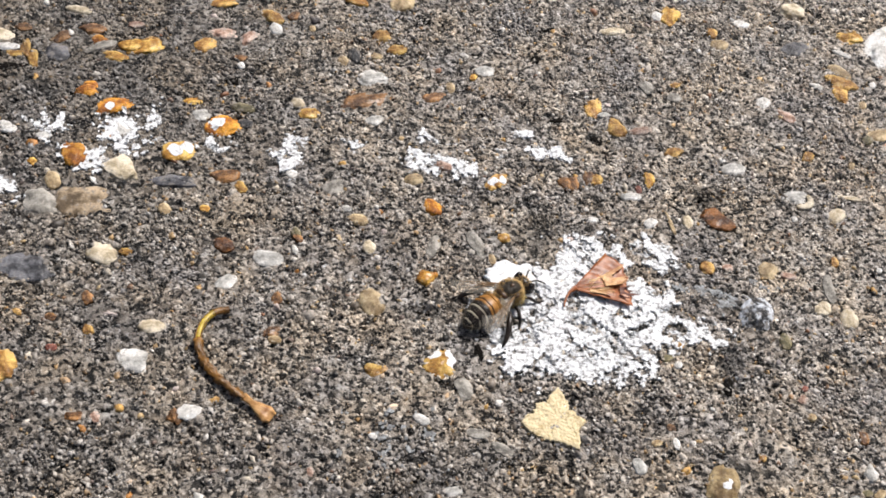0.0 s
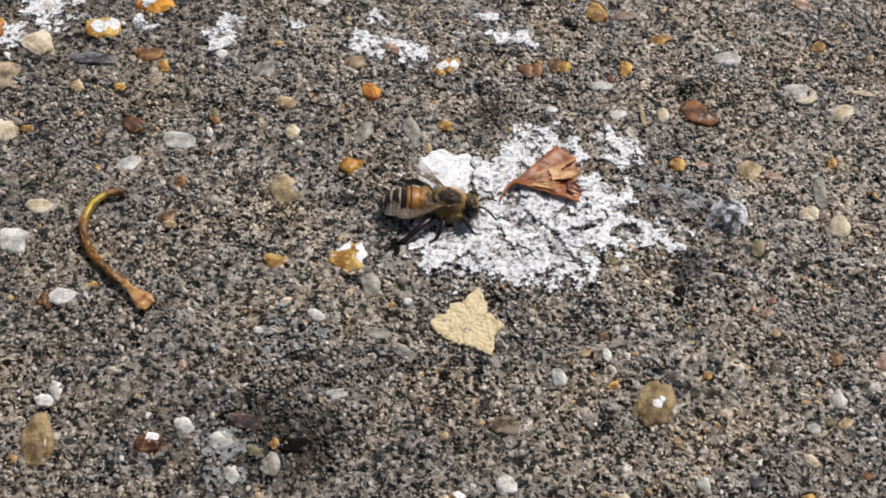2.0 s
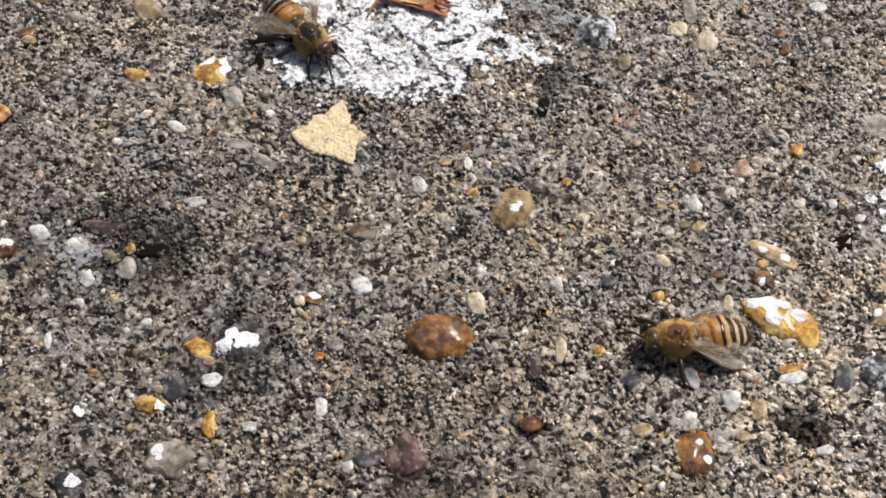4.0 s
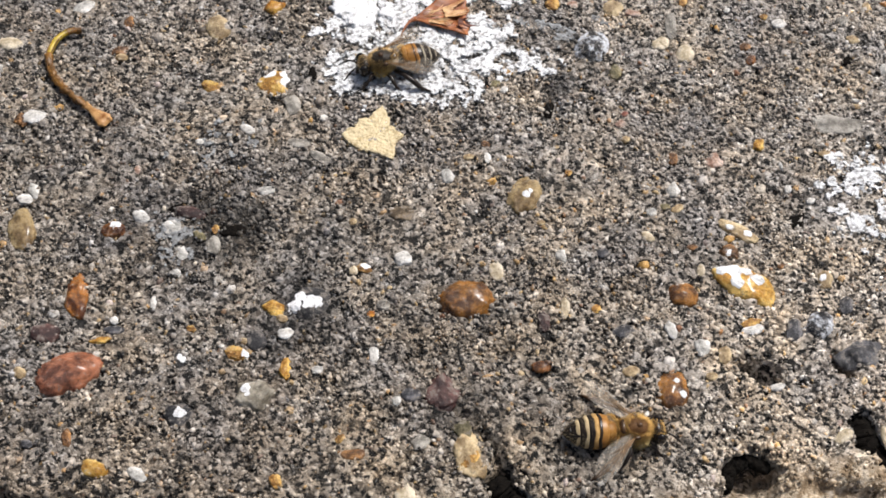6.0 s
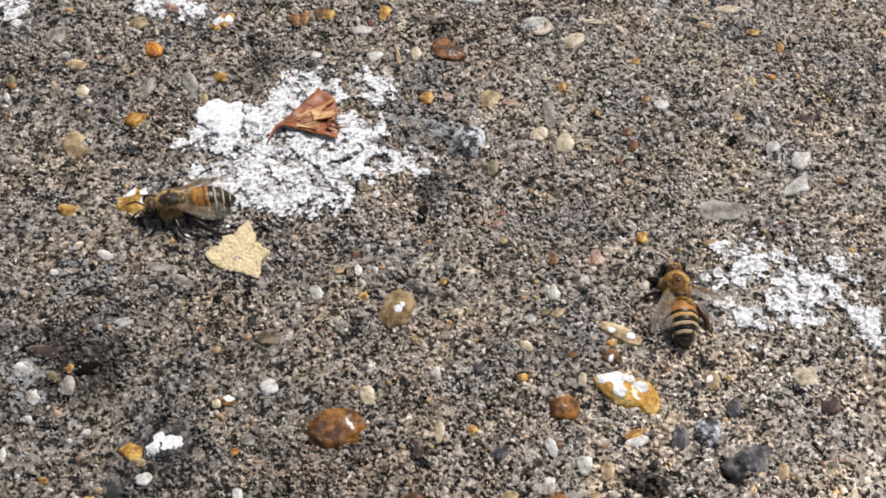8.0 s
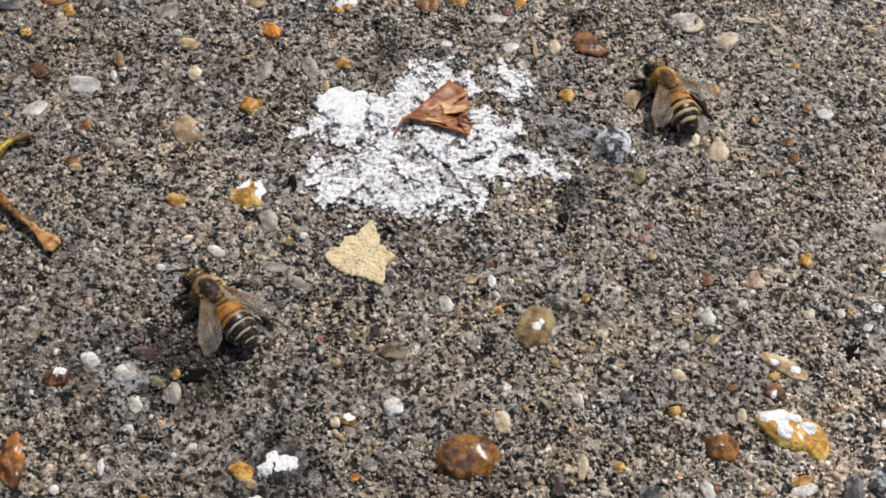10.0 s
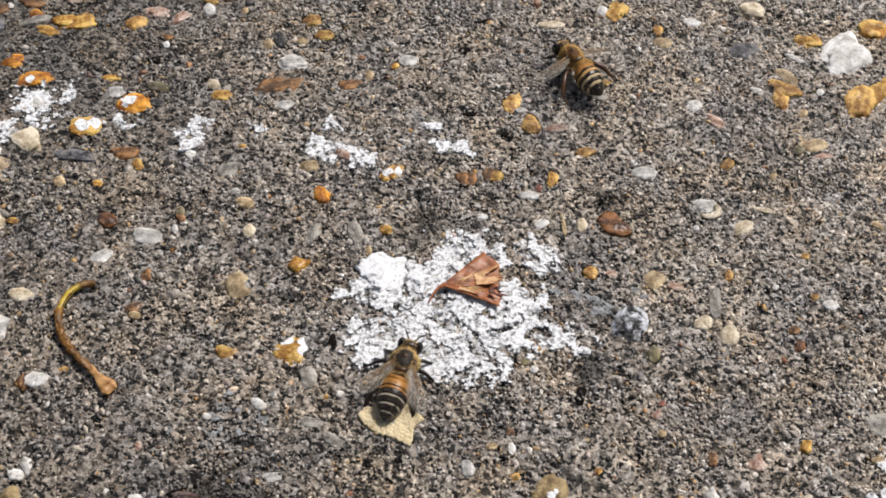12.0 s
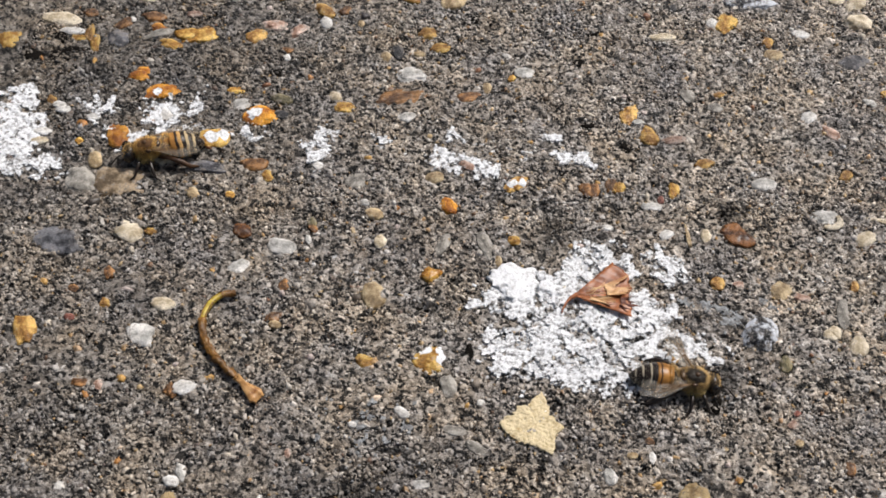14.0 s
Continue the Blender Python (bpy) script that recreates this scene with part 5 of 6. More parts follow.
def flake_of_yellow():
    """A crumbly flat flake with a spike and ragged lobes."""
    rim = [(-173, 4.7), (-144, 3.7), (-120, 3.3), (-95, 2.9), (-70, 3.5), (-51, 5.0), (-20, 3.4), (8, 4.2), (45, 2.9), (68, 4.0), (84, 5.7), (97, 4.0), (112, 3.3), (135, 3.5), (160, 3.2), (187, 4.7)]
    rings, spokes = 26, 150
    verts, faces = [], []
    for i in range(rings + 1):
        u = i / rings
        for k in range(spokes):
            a = 2 * math.pi * k / spokes
            r = float(np.interp((math.degrees(a) + 173) % 360 - 173, [q[0] for q in rim], [q[1] for q in rim]))
            r += 0.35 * noise.noise(Vector((4 * math.cos(a), 4 * math.sin(a), 2.0))) + 0.4 * noise.noise(Vector((12 * math.cos(a), 12 * math.sin(a), 5.0)))
            far = r * u
            x, y = far * math.cos(a), far * math.sin(a)
            z = 0.27 + 0.16 * noise.noise(Vector((x * 0.9, y * 0.9, 1))) + 0.16 * noise.noise(Vector((x * 2.6, y * 2.6, 4)))
            z *= 1.0 if u < 0.93 else 0.75
            verts.append((x, y, z))
    for i in range(rings):
        for k in range(spokes):
            q = (i * spokes + k, (i + 1) * spokes + k, (i + 1) * spokes + (k + 1) % spokes, i * spokes + (k + 1) % spokes)
            faces.append(q)
    n = len(verts)
    verts += [(x, y, -0.25) for x, y, z in verts[rings * spokes:]]
    faces += [(rings * spokes + k, n + k, n + (k + 1) % spokes, rings * spokes + (k + 1) % spokes) for k in range(spokes)]
    ob = tagged(new("yellow_flake", mesh_from("yellow_flake", np.array(verts) * MM, faces, FLAKE)), "crumbly pale yellow ragged flake stuck flat on the concrete", "flake")
    ob.matrix_basis = pose(1.7 * MM, 4.6 * MM, (z_at(1.7, 4.6) + 0.15) * MM)


flake_of_yellow()


def curved_stalk():
    """A curved leaf stalk: green-yellow in its bend, brown towards the husk at its foot and at its tip."""
    thing = tagged(new("curved_stalk"), "curved yellow-brown dry stalk with a husk at its foot", "twig")
    way = [Vector(p) for p in ((-44.4, 17.2, 1.0), (-46.3, 16.3, 1.1), (-47.5, 14.3, 1.0), (-47.75, 11.5, 0.9), (-46.8, 8.9, 0.8), (-44.9, 6.6, 0.8), (-42.7, 4.8, 0.8), (-40.3, 3.4, 0.7))]
    def along(u):
        u = u * (len(way) - 1)
        i = min(int(u), len(way) - 2)
        a, b, c, d = way[max(i - 1, 0)], way[i], way[i + 1], way[min(i + 2, len(way) - 1)]
        k = u - i
        p = 0.5 * (2 * b + (c - a) * k + (2 * a - 5 * b + 4 * c - d) * k * k + (3 * b - a - 3 * c + d) * k ** 3)
        return p + Vector((0, 0, z_at(p.x, p.y)))
    def stretch(name, u0, u1, r0, r1, mat, label, ridges=0.0):
        us = [u0 + (u1 - u0) * k / 30 for k in range(31)]
        radii = [r0 + (r1 - r0) * k / 30 + ridges * noise.noise(Vector((k * 0.6, r0, 3))) for k in range(31)]
        v, f = tube([along(u) for u in us], radii, 12, 0.9)
        v = [q + ridges * Vector((noise.noise(q * 1.9), noise.noise(q * 1.9 + Vector((7, 0, 0))), noise.noise(q * 1.9 + Vector((0, 7, 0))))) for q in v]
        part(name, mesh_from(name, np.array([tuple(q) for q in v]) * MM, f, mat), thing, label)
    stretch("stem", 0.10, 0.50, 0.50, 0.44, STALK, "yellow-green smooth stem", 0.08)
    stretch("foot", 0.43, 1.0, 0.54, 0.48, STALK_BROWN, "wrinkled brown foot of the stalk", 0.36)
    stretch("tip", 0.0, 0.16, 0.50, 0.52, STALK_BROWN, "brown withered tip", 0.12)
    side_of = Vector((-0.34, 0.0, 0.26))
    for k, off in enumerate((side_of, Vector((0.38, 0.06, 0.22)))):
        us = [0.13 + 0.6 * i / 36 for i in range(37)]
        v, f = tube([along(u) + off for u in us], [0.10 + 0.10 * abs(noise.noise(Vector((i * 0.5, k, 4)))) for i in range(37)], 8)
        part("dark_streak", mesh_from("dark_streak", np.array([tuple(q) for q in v]) * MM, f, STALK_BROWN), thing, "brown streak along the stem")
    v, f = tube([(-40.5, 3.5, 0.9), (-39.4, 2.7, 1.0), (-38.2, 1.9, 0.9), (-37.0, 1.2, 0.7), (-36.3, 0.8, 0.5)], [0.42, 0.62, 0.9, 1.15, 0.85], 18, 0.34)
    v = [(x + 0.5 * noise.noise(Vector((x, y, 3)) * 1.6), y + 0.5 * noise.noise(Vector((y, x, 8)) * 1.6), z + z_at(x, y) + 0.3 * noise.noise(Vector((x, y, z)) * 2.2)) for x, y, z in v]
    part("husk", mesh_from("husk", np.array(v) * MM, f, HUSK), thing, "pale orange split husk")


curved_stalk()


def ring_shell(name, label, x, y, major, minor, start, sweep, mat, turn, squash=0.8, flat=0.4):
    pts = [(major * math.cos(radians(start + sweep * k / 24)), major * squash * math.sin(radians(start + sweep * k / 24)), 0.25) for k in range(25)]
    radii = [minor * (0.55 + 0.6 * math.sin(math.pi * k / 24) ** 0.6 + 0.12 * noise.noise(Vector((k * 0.5, major, 1)))) for k in range(25)]
    v, f = tube(pts, radii, 10, flat)
    part(name, mesh_from(name, np.array([tuple(q) for q in v]) * MM, f, STONES[mat]), ground, label, pose(x * MM, y * MM, (z_at(x, y) + 0.15) * MM, 0, 0, turn))


pebble(44.2, 52.2, 5.2, 4.4, 20, "pale", "f")
ring_shell("shell", "pale curled shell set in the concrete", 44.5, 51.9, 2.0, 0.55, -110, 150, "cream", 0, 0.85, 0.5)
ring_shell("shell", "orange curled shell set in the concrete", 75.4, 103.4, 1.6, 1.2, -10, 300, "ochre", 20)


# ---- honey bees ----
def spun(xs, radii, droop, mat, name, steps=28, flat=0.92, wave=0.0):
    """A closed body turned round the x axis; droop gives each ring's centre height."""
    verts, faces = [], []
    for x, r, z in zip(xs, radii, droop):
        for k in range(steps):
            a = 2 * math.pi * k / steps
            verts.append((x + wave * math.sin(7 * a + 3 * z) + wave * math.sin(3 * a + x), r * math.cos(a), z + flat * r * math.sin(a)))
    for i in range(len(xs) - 1):
        for k in range(steps):
            faces.append((i * steps + k, i * steps + (k + 1) % steps, (i + 1) * steps + (k + 1) % steps, (i + 1) * steps + k))
    faces += [tuple(range(steps - 1, -1, -1)), tuple((len(xs) - 1) * steps + k for k in range(steps))]
    return mesh_from(name, np.array(verts) * MM, faces, mat)


def blob(name, centre, radii, mat, seed=1.0, rough=0.04):
    v, f = BALLS[3]
    p = v * (1 + rough * lumps(v, 2.0, seed))[:, None] * np.array(radii) + np.array(centre)
    return mesh_from(name, p * MM, f, mat)


def fur(name, centre, radii, count, length, mat, seed, lowest=-0.4, thick=0.035, lean=(-0.5, 0.0, 0.0), keep=None):
    """Many fine hairs standing on an ellipsoid."""
    r = np.random.default_rng(seed)
    verts, faces = [], []
    while len(faces) < 3 * count:
        d = r.normal(size=3)
        d /= np.linalg.norm(d)
        if d[2] < lowest or (keep and not keep(d)):
            continue
        root = np.array(centre) + d * np.array(radii) * 0.97
        out = d + np.array(lean) * r.uniform(0.3, 1.0) + r.normal(size=3) * 0.25
        out /= np.linalg.norm(out)
        side = np.cross(out, (0.3, 0.5, 0.8))
        side /= np.linalg.norm(side)
        up = np.cross(side, out)
        n = len(verts)
        verts += [root + thick * side, root - 0.5 * thick * side + 0.87 * thick * up, root - 0.5 * thick * side - 0.87 * thick * up, root + out * length * r.uniform(0.5, 1.15)]
        faces += [(n, n + 1, n + 3), (n + 1, n + 2, n + 3), (n + 2, n, n + 3)]
    return mesh_from(name, np.array(verts) * MM, faces, mat)


def wing_shape(name, length, width, side):
    """A thin membrane, lying back along -x from its root at the origin."""
    n, m = 22, 8
    verts = []
    for i in range(n + 1):
        u = i / n
        front = 0.30 * width * math.sin(math.pi * min(1, u * 0.62)) ** 0.8 * (1 - max(0, u - 0.8) * 2.2)
        back = width * (0.10 + 0.62 * math.sin(math.pi * min(1.0, 0.05 + u * 0.78)) ** 0.9) * (1.0 if u < 0.75 else math.sqrt(max(0.0, 1 - ((u - 0.75) / 0.25) ** 2)) * 0.96 + 0.04)
        for j in range(m + 1):
            w = j / m
            y = front * (1 - w) - back * w
            verts.append((-length * u, side * y, 0.12 * math.sin(u * 7 + w * 3) * u + 0.08 * math.cos(w * 9) * u))
    count = len(verts)
    verts += [(x, y, z - 0.02) for x, y, z in verts]
    faces = []
    for i in range(n):
        for j in range(m):
            q = (i * (m + 1) + j, (i + 1) * (m + 1) + j, (i + 1) * (m + 1) + j + 1, i * (m + 1) + j + 1)
            faces.append(q if side > 0 else q[::-1])
    return mesh_from(name, np.array(verts[:count]) * MM, faces, WING)


def veins_of(length, width, side):
    pieces = []
    for k, (y0, y1, u1) in enumerate(((0.22, 0.24, 0.93), (0.05, -0.10, 0.86), (-0.05, -0.36, 0.80), (-0.10, -0.60, 0.62))):
        pts = [(-length * u1 * s, side * width * (y0 * s * 1.0 + (y1 - y0) * s * s), 0.04 + 0.12 * math.sin(u1 * s * 7) * s) for s in (0, 0.25, 0.5, 0.75, 1.0)]
        pieces.append(tube(pts, [0.075 - 0.01 * k, 0.055, 0.045, 0.035, 0.02], 5))
    for s0, y0, y1 in ((0.35, 0.12, -0.18), (0.55, 0.12, -0.28), (0.72, 0.16, -0.08)):
        pieces.append(tube([(-length * s0, side * width * y0, 0.09), (-length * (s0 + 0.03), side * width * y1, 0.07)], [0.028, 0.025], 5))
    return [mesh_from("vein", np.array([tuple(q) for q in v]) * MM, f, VEIN) for v, f in pieces]


LEG_ROOTS = {"front": (3.0, 0.9, 1.25), "middle": (1.6, 1.1, 1.05), "hind": (0.2, 1.1, 1.1)}
LEG_SHAPES = {
    "front": [(0, 0, 0), (0.9, 1.3, 0.2), (1.5, 2.0, -0.6), (2.1, 2.4, -1.15), (2.9, 2.7, -1.2)],
    "middle": [(0, 0, 0), (-0.2, 1.7, 0.5), (-0.6, 2.9, -0.5), (-1.0, 3.4, -0.98), (-1.7, 4.0, -1.0)],
    "hind": [(0, 0, 0), (-1.2, 1.7, 0.8), (-3.0, 2.9, 0.0), (-4.0, 3.3, -0.9), (-5.3, 3.7, -1.05)],
}
LEG_RADII = {"front": [0.28, 0.30, 0.22, 0.17, 0.08], "middle": [0.30, 0.32, 0.24, 0.19, 0.08], "hind": [0.32, 0.36, 0.46, 0.34, 0.09]}


def honey_bee(label, fur_mat, back_mat, bands, band_mat, head_mat, spot_mat, bare, wide, side_mat, leg_mat, crown_mat):
    bee = tagged(new("honey_bee"), label, "bee", "honey bees on the concrete")
    # abdomen: six shells, each with its own band
    ends = [-0.7, -1.85, -3.1, -4.3, -5.4, -6.4, -7.35]
    def girth(x):
        u = (-0.5 - x) / 7.0
        return wide * max(0.0, math.sin(math.pi * min(0.999, max(0.01, 0.17 + 0.83 * u)) ** 1.0)) ** 0.74
    def axis(x):
        return 2.25 - 0.09 * max(0.0, -0.7 - x) ** 1.15
    for k in range(6):
        a, b = ends[k], ends[k + 1]
        xs = [a + (b - a) * i / 6 for i in range(7)]
        rr = [girth(x) * (1.0 + 0.035 * i / 6) for i, x in enumerate(xs)]
        if k == 5:
            rr = [girth(a) * max(0.08, 1 - ((x - a) / (b - a)) ** 1.25) ** 0.75 for x in xs]
        if k == 0:
            rr = [girth(a) * (0.62 + 0.4 * (i / 6) ** 0.5) for i in range(7)]
        seg = part("abdomen_segment", spun(xs, rr, [axis(x) for x in xs], bands[k][0], "abdomen_segment"), bee, bands[k][2])
        if bands[k][1]:
            s0, s1 = bands[k][3]
            xs = [a + (b - a) * (s0 + (s1 - s0) * i / 5) for i in range(6)]
            rr = [girth(x) * (1.0 + 0.035 * (s0 + (s1 - s0) * i / 5)) * (1.012 if 0 < i < 5 else 0.99) + 0.015 for i, x in enumerate(xs)]
            if k == 5:
                rr = [girth(a) * max(0.08, 1 - ((x - a) / (b - a)) ** 1.25) ** 0.75 * 1.02 for x in xs]
            part("hair_band", spun(xs, rr, [axis(x) for x in xs], bands[k][1], "hair_band", wave=0.045), seg, bands[k][4])
    part("abdomen_fuzz", fur("abdomen_fuzz", (-3.7, 0, 2.0), (3.5, 0.96 * wide, 0.92 * wide), 420, 0.45, band_mat, 41, -0.3, 0.016, (-1.6, 0, 0.1)), bee, "short pale hairs")
    part("base_fuzz", fur("base_fuzz", (-1.3, 0, 2.15), (1.1, 0.93 * wide, 0.9 * wide), 700, 0.5, fur_mat, 49, -0.1, 0.018, (-1.2, 0, 0.1), lambda d: d[0] > -0.5), bee, "golden hairs at the root of the abdomen")
    part("waist", blob("waist", (-0.55, 0, 2.15), (0.7, 0.8, 0.8), BLACK_SHELL), bee)
    # thorax and head
    thorax = part("thorax", blob("thorax", (1.75, 0, 2.35), (2.15, 1.58, 1.55), back_mat), bee, "dark rounded thorax")
    part("fuzz", fur("fuzz", (1.75, 0, 2.35), (2.15, 1.58, 1.55), 5600, 0.72, fur_mat, 42, -0.6, 0.022, (-0.35, 0, 0.0), lambda d: math.hypot(d[0] - 0.15, d[1]) > math.sqrt(max(0.0, 1 - bare * bare)) * (1 + 0.35 * noise.noise(Vector(d) * 2.6)) or d[2] < 0), thorax, "dense golden-brown fuzz")
    part("crown_fuzz", fur("crown_fuzz", (1.75, 0, 2.33), (2.13, 1.57, 1.55), 1300, 0.42, crown_mat, 48, 0.5, 0.024, (-0.3, 0, 0.0)), thorax, "short dark fuzz")
    part("scutellum", blob("scutellum", (0.1, 0, 3.35), (0.5, 1.0, 0.4), spot_mat, 4.0), thorax, "brown crescent plate behind the thorax")
    for side in (1, -1):
        part("flank_tuft", fur("flank_tuft", (2.2, 1.35 * side, 1.75), (1.2, 0.75, 0.85), 900, 0.55, side_mat, 47, -0.7, 0.026, (-0.3, 0.2 * side, 0.0)), thorax, "pale tuft of hairs on the flank")
        part("tegula", blob("tegula", (1.7, 1.5 * side, 3.3), (0.5, 0.3, 0.28), BROWN_SHELL, 3.0), thorax, "dark wing joint")
    part("bald_spot", blob("bald_spot", (2.1, 0, 3.85), (0.42, 0.36, 0.24), spot_mat), thorax, "bald shiny spot")
    head = part("head", blob("head", (4.6, 0, 2.0), (1.0, 1.72, 1.45), head_mat), bee, "dark wide head")
    part("fuzz", fur("fuzz", (4.6, 0, 2.0), (1.0, 1.72, 1.45), 420, 0.4, fur_mat, 43, -0.2, 0.024, (0.2, 0, 0.2), lambda d: abs(d[1]) < 0.62), head)
    for side in (1, -1):
        part("eye", blob("eye", (4.9, 1.28 * side, 2.2), (0.80, 0.60, 1.15), EYE, 2.0, 0.0), head, "glossy dark compound eye")
        v, f = tube([(5.5, 0.35 * side, 2.3), (6.2, 0.75 * side, 2.55), (6.7, 1.05 * side, 2.5), (7.4, 1.35 * side, 1.9), (8.1, 1.6 * side, 1.2)], [0.13, 0.12, 0.13, 0.13, 0.10], 7)
        part("antenna", mesh_from("antenna", np.array([tuple(q) for q in v]) * MM, f, BLACK_SHELL), head, "black elbowed antenna")
    v, f = tube([(5.4, 0, 1.1), (5.6, 0, 0.7), (5.5, 0, 0.35)], [0.5, 0.34, 0.16], 8)
    part("mouthparts", mesh_from("mouthparts", np.array([tuple(q) for q in v]) * MM, f, BROWN_SHELL), head)
    moving = {}
    for side in (1, -1):
        for kind in ("front", "middle", "hind"):
            v, f = tube([(x, y * side, z) for x, y, z in LEG_SHAPES[kind]], LEG_RADII[kind], 8)
            x, y, z = LEG_ROOTS[kind]
            leg = part("leg", mesh_from("leg", np.array([tuple(q) for q in v]) * MM, f, BLACK_SHELL if kind != "hind" else leg_mat), bee, "dark jointed leg", pose(x * MM, y * side * MM, z * MM))
            moving[("leg", kind, side)] = leg
        for kind, x, y, z, length, width in (("wing", 1.5, 1.35, 3.35, 7.9, 2.8), ("hind_wing", 0.9, 1.35, 3.15, 5.6, 2.0)):
            wing = part(kind, wing_shape(kind, length, width, side), bee, "clear brownish veined wing", pose(x * MM, y * side * MM, z * MM))
            for me in veins_of(length, width, side):
                part("vein", me, wing)
            moving[(kind, side)] = wing
    return bee, moving


LIGHT_BANDS = [
    (ORANGE_SHELL, None, "orange first ring"),
    (ORANGE_SHELL, BLACK_SHELL, "orange ring", (0.66, 1.0), "black rear edge"),
    (BLACK_SHELL, TAWNY_FUR, "black ring", (0.0, 0.5), "tawny hair band"),
    (BLACK_SHELL, PALE_FUR, "black ring", (0.0, 0.44), "pale hair band"),
    (BLACK_SHELL, PALE_FUR, "black ring", (0.0, 0.44), "pale hair band"),
    (BLACK_SHELL, None, "black pointed tail"),
]
DARK_BANDS = [
    (BLACK_SHELL, AMBER_SHELL, "black first ring", (0.45, 1.0), "amber rear edge"),
    (AMBER_SHELL, BROWN_SHELL, "amber ring", (0.82, 1.0), "brown rear edge"),
    (BLACK_SHELL, AMBER_SHELL, "black ring", (0.0, 0.40), "amber front edge"),
    (BLACK_SHELL, GREY_FUR, "black ring", (0.0, 0.26), "grey hair band"),
    (BLACK_SHELL, GREY_FUR, "black ring", (0.0, 0.26), "grey hair band"),
    (BLACK_SHELL, GREY_FUR, "black pointed tail", (0.0, 0.2), "grey hair band"),
]
dark_bee, dark_limbs = honey_bee("dark brown honey bee with grey-banded abdomen and folded wings", DARK_FUR, THORAX_DARK, DARK_BANDS, GREY_FUR, BLACK_SHELL, BROWN_SHELL, 0.72, 2.15, STRAW_FUR, BLACK_SHELL, SOOTY_FUR)
light_bee, light_limbs = honey_bee("golden honey bee with black and cream striped abdomen", GOLD_FUR, THORAX_GOLD, LIGHT_BANDS, PALE_FUR, BLACK_SHELL, BROWN_SHELL, 0.80, 2.22, STRAW_FUR, LEG_RUST, UMBER_FUR)


# ---- motion ----
# seconds, x, y (mm), heading (degrees, 0 faces +x)
DARK_WAY = [
    (0.0, -6.1, 23.1, 44),
    (0.5, -5.7, 21.0, 35),
    (1.0, -5.5, 19.4, 22),
    (1.5, -4.8, 20.4, 3),
    (2.0, -4.7, 21.0, 6),
    (2.5, -3.8, 21.2, 29),
    (2.8, -2.5, 20.3, -17),
    (3.0, -3.5, 20.0, -39),
    (3.2, -4.4, 20.0, -41),
    (5.3, -1.5, 17.3, -54),
    (5.5, 0.6, 17.4, -91),
    (5.8, 2.7, 18.3, -134),
    (6.0, 3.1, 17.6, -159),
    (6.3, 3.4, 19.6, -175),
    (6.5, 1.5, 15.9, -190),
    (6.8, 0.8, 15.4, -172),
    (7.0, -0.7, 15.8, -188),
    (7.3, -2.9, 17.1, -169),
    (7.5, -3.5, 13.4, -168),
    (7.8, -3.1, 12.6, -158),
    (8.0, -6.7, 11.1, -166),
    (8.2, -9.7, 9.5, -164),
    (8.4, -11.2, 9.2, -111),
    (8.6, -9.4, 6.7, -75),
    (8.8, -8.9, 3.0, -97),
    (9.0, -10.4, 1.7, -149),
    (9.2, -14.3, -0.8, -166),
    (9.9, -14.5, -5.5, -215),
    (10.6, -9.5, -7.0, -280),
    (11.3, -3.3, -4.2, -338),
    (11.5, -1.3, -0.5, -307),
    (11.7, 0.4, 4.2, -296),
    (11.9, 1.7, 7.8, -291),
    (12.0, 1.7, 10.4, -277),
    (12.2, 0.8, 8.7, -263),
    (12.5, 1.3, 12.5, -255),
    (12.8, 2.1, 13.1, -281),
    (13.0, 4.8, 18.2, -292),
    (13.2, 7.4, 20.1, -308),
    (13.4, 8.7, 18.5, -342),
    (13.5, 10.6, 18.4, -349),
    (13.6, 12.4, 16.9, -361),
    (13.8, 18.2, 15.0, -366),
    (14.0, 21.6, 15.3, -356),
]
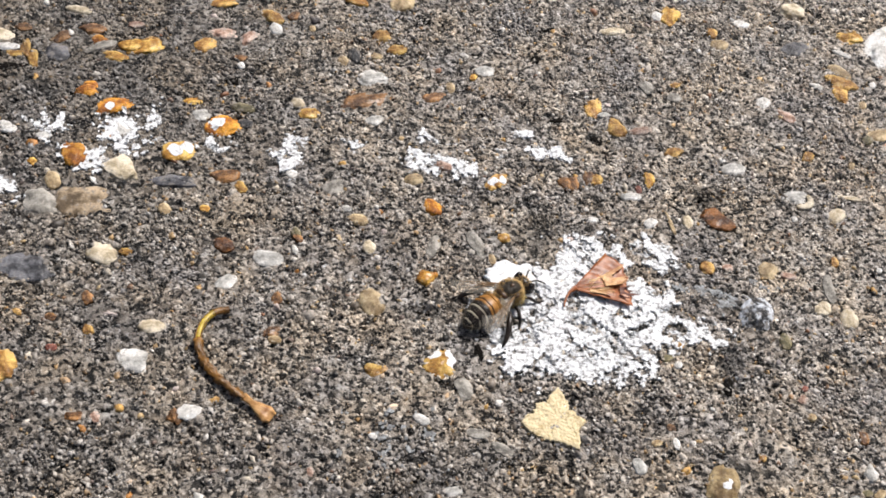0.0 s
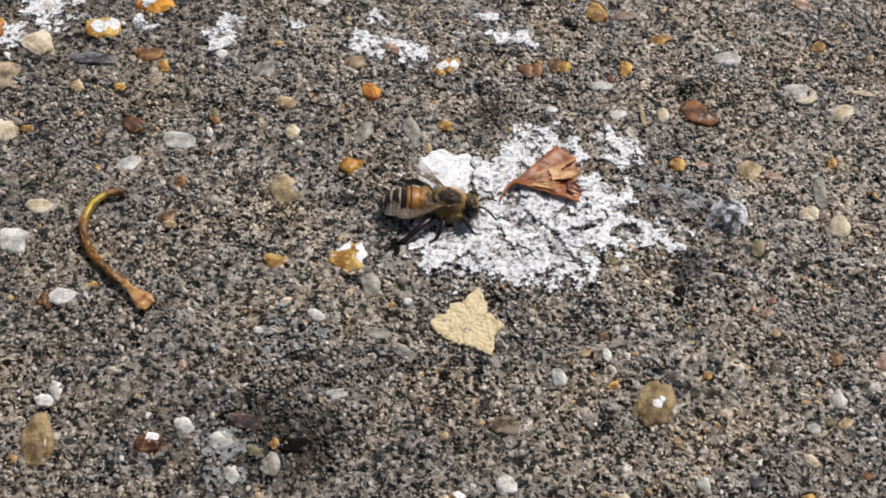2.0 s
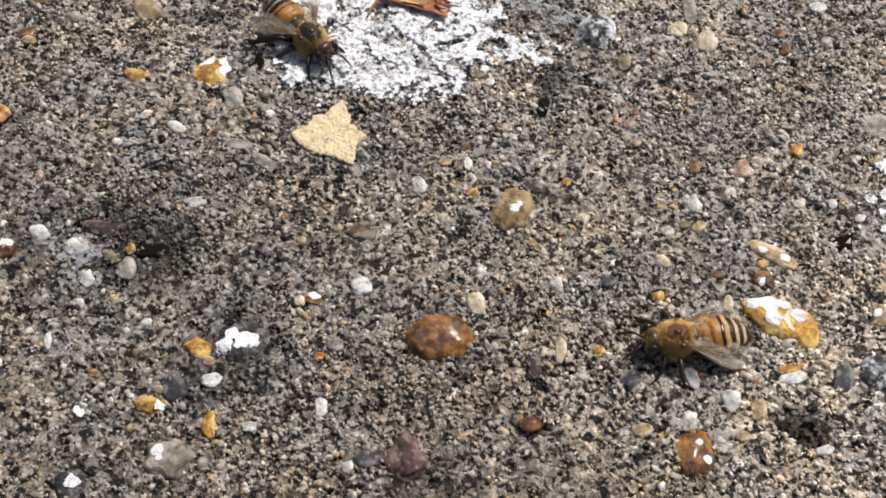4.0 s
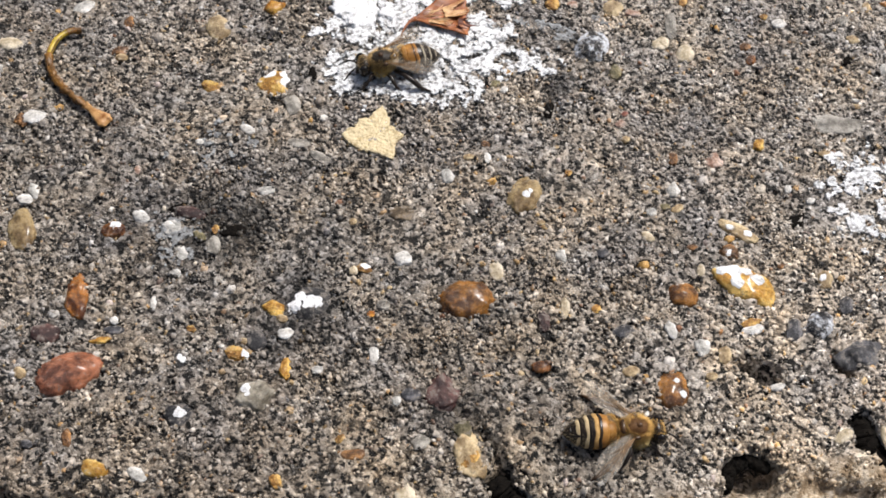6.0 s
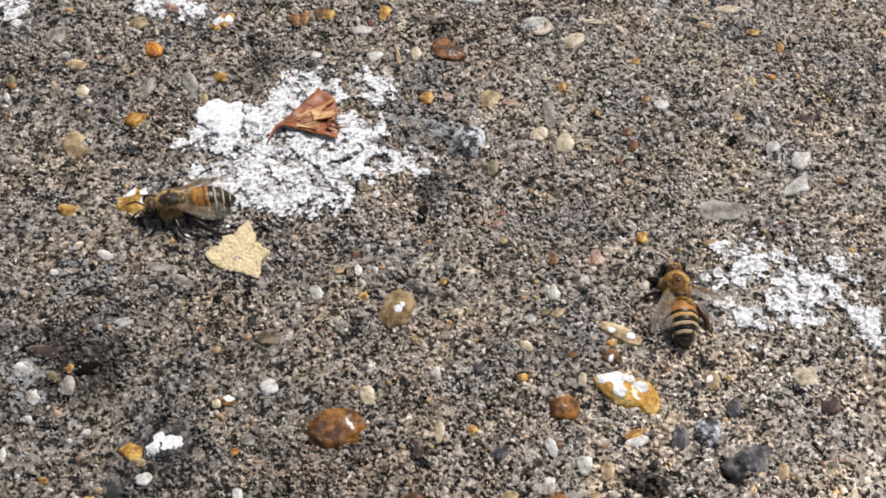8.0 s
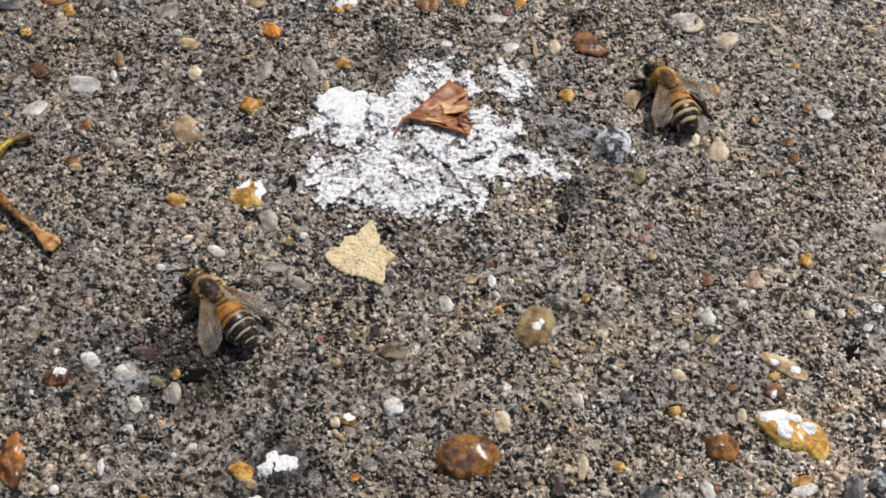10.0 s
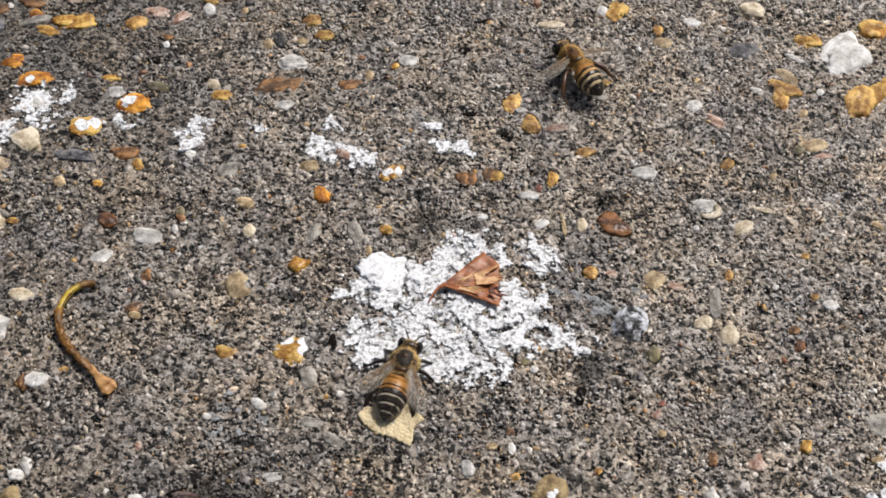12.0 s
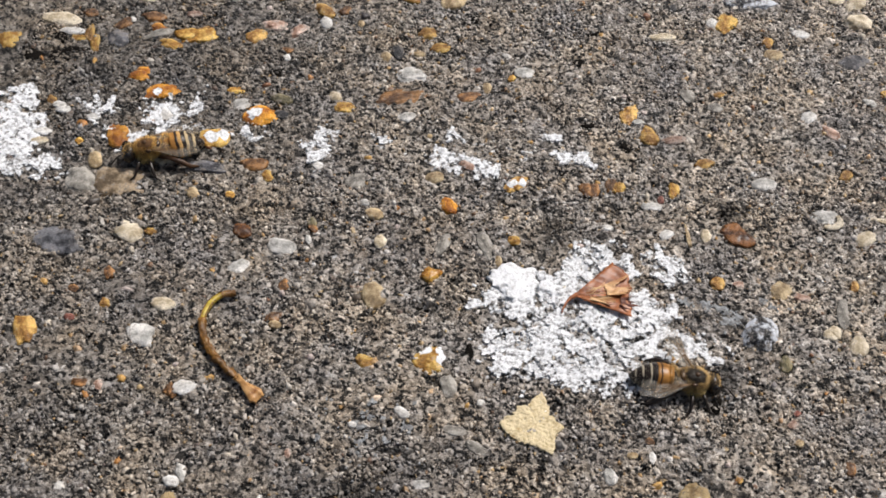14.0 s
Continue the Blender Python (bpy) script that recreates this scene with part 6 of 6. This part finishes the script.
LIGHT_WAY = [
    (0.0, 78.0, -3.0, 172),
    (1.6, 68.0, -5.0, 172),
    (2.8, 59.0, -7.0, 172),
    (3.0, 57.1, -7.3, 172),
    (3.2, 54.2, -8.9, 169),
    (3.9, 46.0, -17.0, 190),
    (4.6, 37.0, -29.0, 205),
    (5.3, 27.5, -38.2, 215),
    (5.5, 29.9, -38.0, 285),
    (5.6, 31.6, -39.1, 323),
    (5.8, 34.2, -38.4, 366),
    (6.0, 38.2, -38.8, 368),
    (6.2, 40.6, -37.3, 397),
    (6.4, 44.8, -35.1, 389),
    (6.5, 46.3, -35.2, 369),
    (6.6, 48.5, -34.2, 404),
    (6.8, 53.3, -29.8, 405),
    (7.0, 52.8, -24.0, 445),
    (7.2, 52.2, -15.1, 437),
    (7.4, 56.1, -10.4, 421),
    (7.5, 58.7, -10.0, 406),
    (7.8, 64.5, -3.2, 414),
    (8.0, 63.6, 0.6, 455),
    (8.2, 63.4, 3.5, 451),
    (8.4, 60.3, 8.9, 484),
    (8.6, 56.0, 14.2, 490),
    (8.8, 54.3, 18.0, 461),
    (9.0, 53.9, 20.9, 462),
    (9.2, 51.9, 24.9, 477),
    (11.3, 25.0, 57.6, 467),
    (11.5, 23.5, 65.1, 464),
    (11.7, 24.8, 73.0, 456),
    (11.8, 26.2, 73.7, 449),
    (11.9, 26.0, 77.8, 474),
    (12.0, 20.9, 77.1, 490),
    (12.1, 7.4, 66.9, 498),
    (12.2, -8.0, 62.4, 508),
    (12.3, -12.7, 63.5, 503),
    (12.5, -13.2, 64.2, 533),
    (12.7, -19.9, 58.9, 538),
    (13.0, -28.5, 56.1, 578),
    (13.3, -36.8, 49.6, 551),
    (13.5, -46.1, 46.7, 525),
    (13.7, -52.0, 46.3, 533),
    (14.0, -63.8, 41.5, 566),
]
# seconds, spread of the left and of the right wing in degrees from the body's line
DARK_WINGS = [(0.0, 40, 14), (1.5, 50, 8), (2.5, 50, 8), (3.0, 44, 30), (5.5, 25, 25), (6.5, 14, 30), (7.5, 15, 14), (8.0, 16, 16), (8.4, 38, 40), (9.0, 24, 34), (11.3, 36, 20), (12.0, 30, 28), (12.5, 26, 26), (13.2, 32, 20), (13.5, 60, 20), (14.0, 66, 16)]
LIGHT_WINGS = [(0.0, 20, 14), (3.2, 22, 12), (4.8, 24, 24), (5.5, 30, 40), (6.0, 45, 48), (6.5, 50, 52), (7.0, 17, 16), (7.5, 55, 30), (8.0, 24, 74), (8.4, 38, 85), (9.0, 36, 78), (9.3, 30, 70), (11.3, 25, 30), (11.9, 60, 60), (12.1, 85, 85),
               (12.3, 50, 60), (12.6, 25, 30), (13.0, 22, 34), (13.5, 16, 20), (14.0, 10, 9)]
LIGHT_RISE = [(0.0, 0.0), (11.8, 0.0), (12.0, 1.2), (12.1, 2.5), (12.2, 1.0), (12.35, 0.0), (14.0, 0.0)]


def bee_walk(bee, limbs, way, wings, rise):
    way = np.array(way)
    ts = way[:, 0]
    rows = []
    for t, x, y, a in way:
        lift = np.interp(t, [r[0] for r in rise], [r[1] for r in rise])
        fx, fy = x + 5 * math.cos(radians(a)), y + 5 * math.sin(radians(a))
        bx, by = x - 5 * math.cos(radians(a)), y - 5 * math.sin(radians(a))
        nose = math.degrees(math.atan2(np.clip(z_at(fx, fy), -1.5, 1) - np.clip(z_at(bx, by), -1.5, 1), 10))
        rows.append((t, pose(x * MM, y * MM, (max(-1.0, z_at(x, y)) + 0.05 + lift) * MM, 0, 0, a) @ pose(0, 0, 0, 0, -0.6 * nose, 0)))
    walk(bee, rows)
    step = np.arange(0, 14.01, 0.1)
    px, py, pa = (np.interp(step, ts, way[:, k]) for k in (1, 2, 3))
    going = np.hypot(np.gradient(px, 0.1), np.gradient(py, 0.1)) + 0.05 * abs(np.gradient(pa, 0.1))
    phase = np.cumsum(np.minimum(going, 16.0) * 0.1) * 1.1
    for (kind, *rest), limb in limbs.items():
        if kind == "leg":
            which, side = rest
            x, y, z = LEG_ROOTS[which]
            off = math.pi * ((which == "middle") ^ (side > 0))
            reach = 14 * np.minimum(1, going / 4)
            rows = [(float(t), pose(x * MM, y * side * MM, z * MM, side * 6 * max(0.0, math.cos(p + off)) * r / 14, 0, r * math.sin(p + off))) for t, p, r in zip(step, phase, reach)]
        else:
            side = rest[0]
            x, y, z = (1.5, 1.35, 3.35) if kind == "wing" else (0.9, 1.35, 3.15)
            rows = []
            for t, left, right in wings:
                spread = (left if side > 0 else right) + (10 if kind == "hind_wing" else 0)
                rows.append((t, pose(x * MM, y * side * MM, z * MM, 0, 0, -side * spread) @ pose(0, 0, 0, side * -8, -4, 0)))
        walk(limb, rows)


def motions():
    bee_walk(dark_bee, dark_limbs, DARK_WAY, DARK_WINGS, [(0.0, 0.0), (14.0, 0.0)])
    bee_walk(light_bee, light_limbs, LIGHT_WAY, LIGHT_WINGS, LIGHT_RISE)


motions()
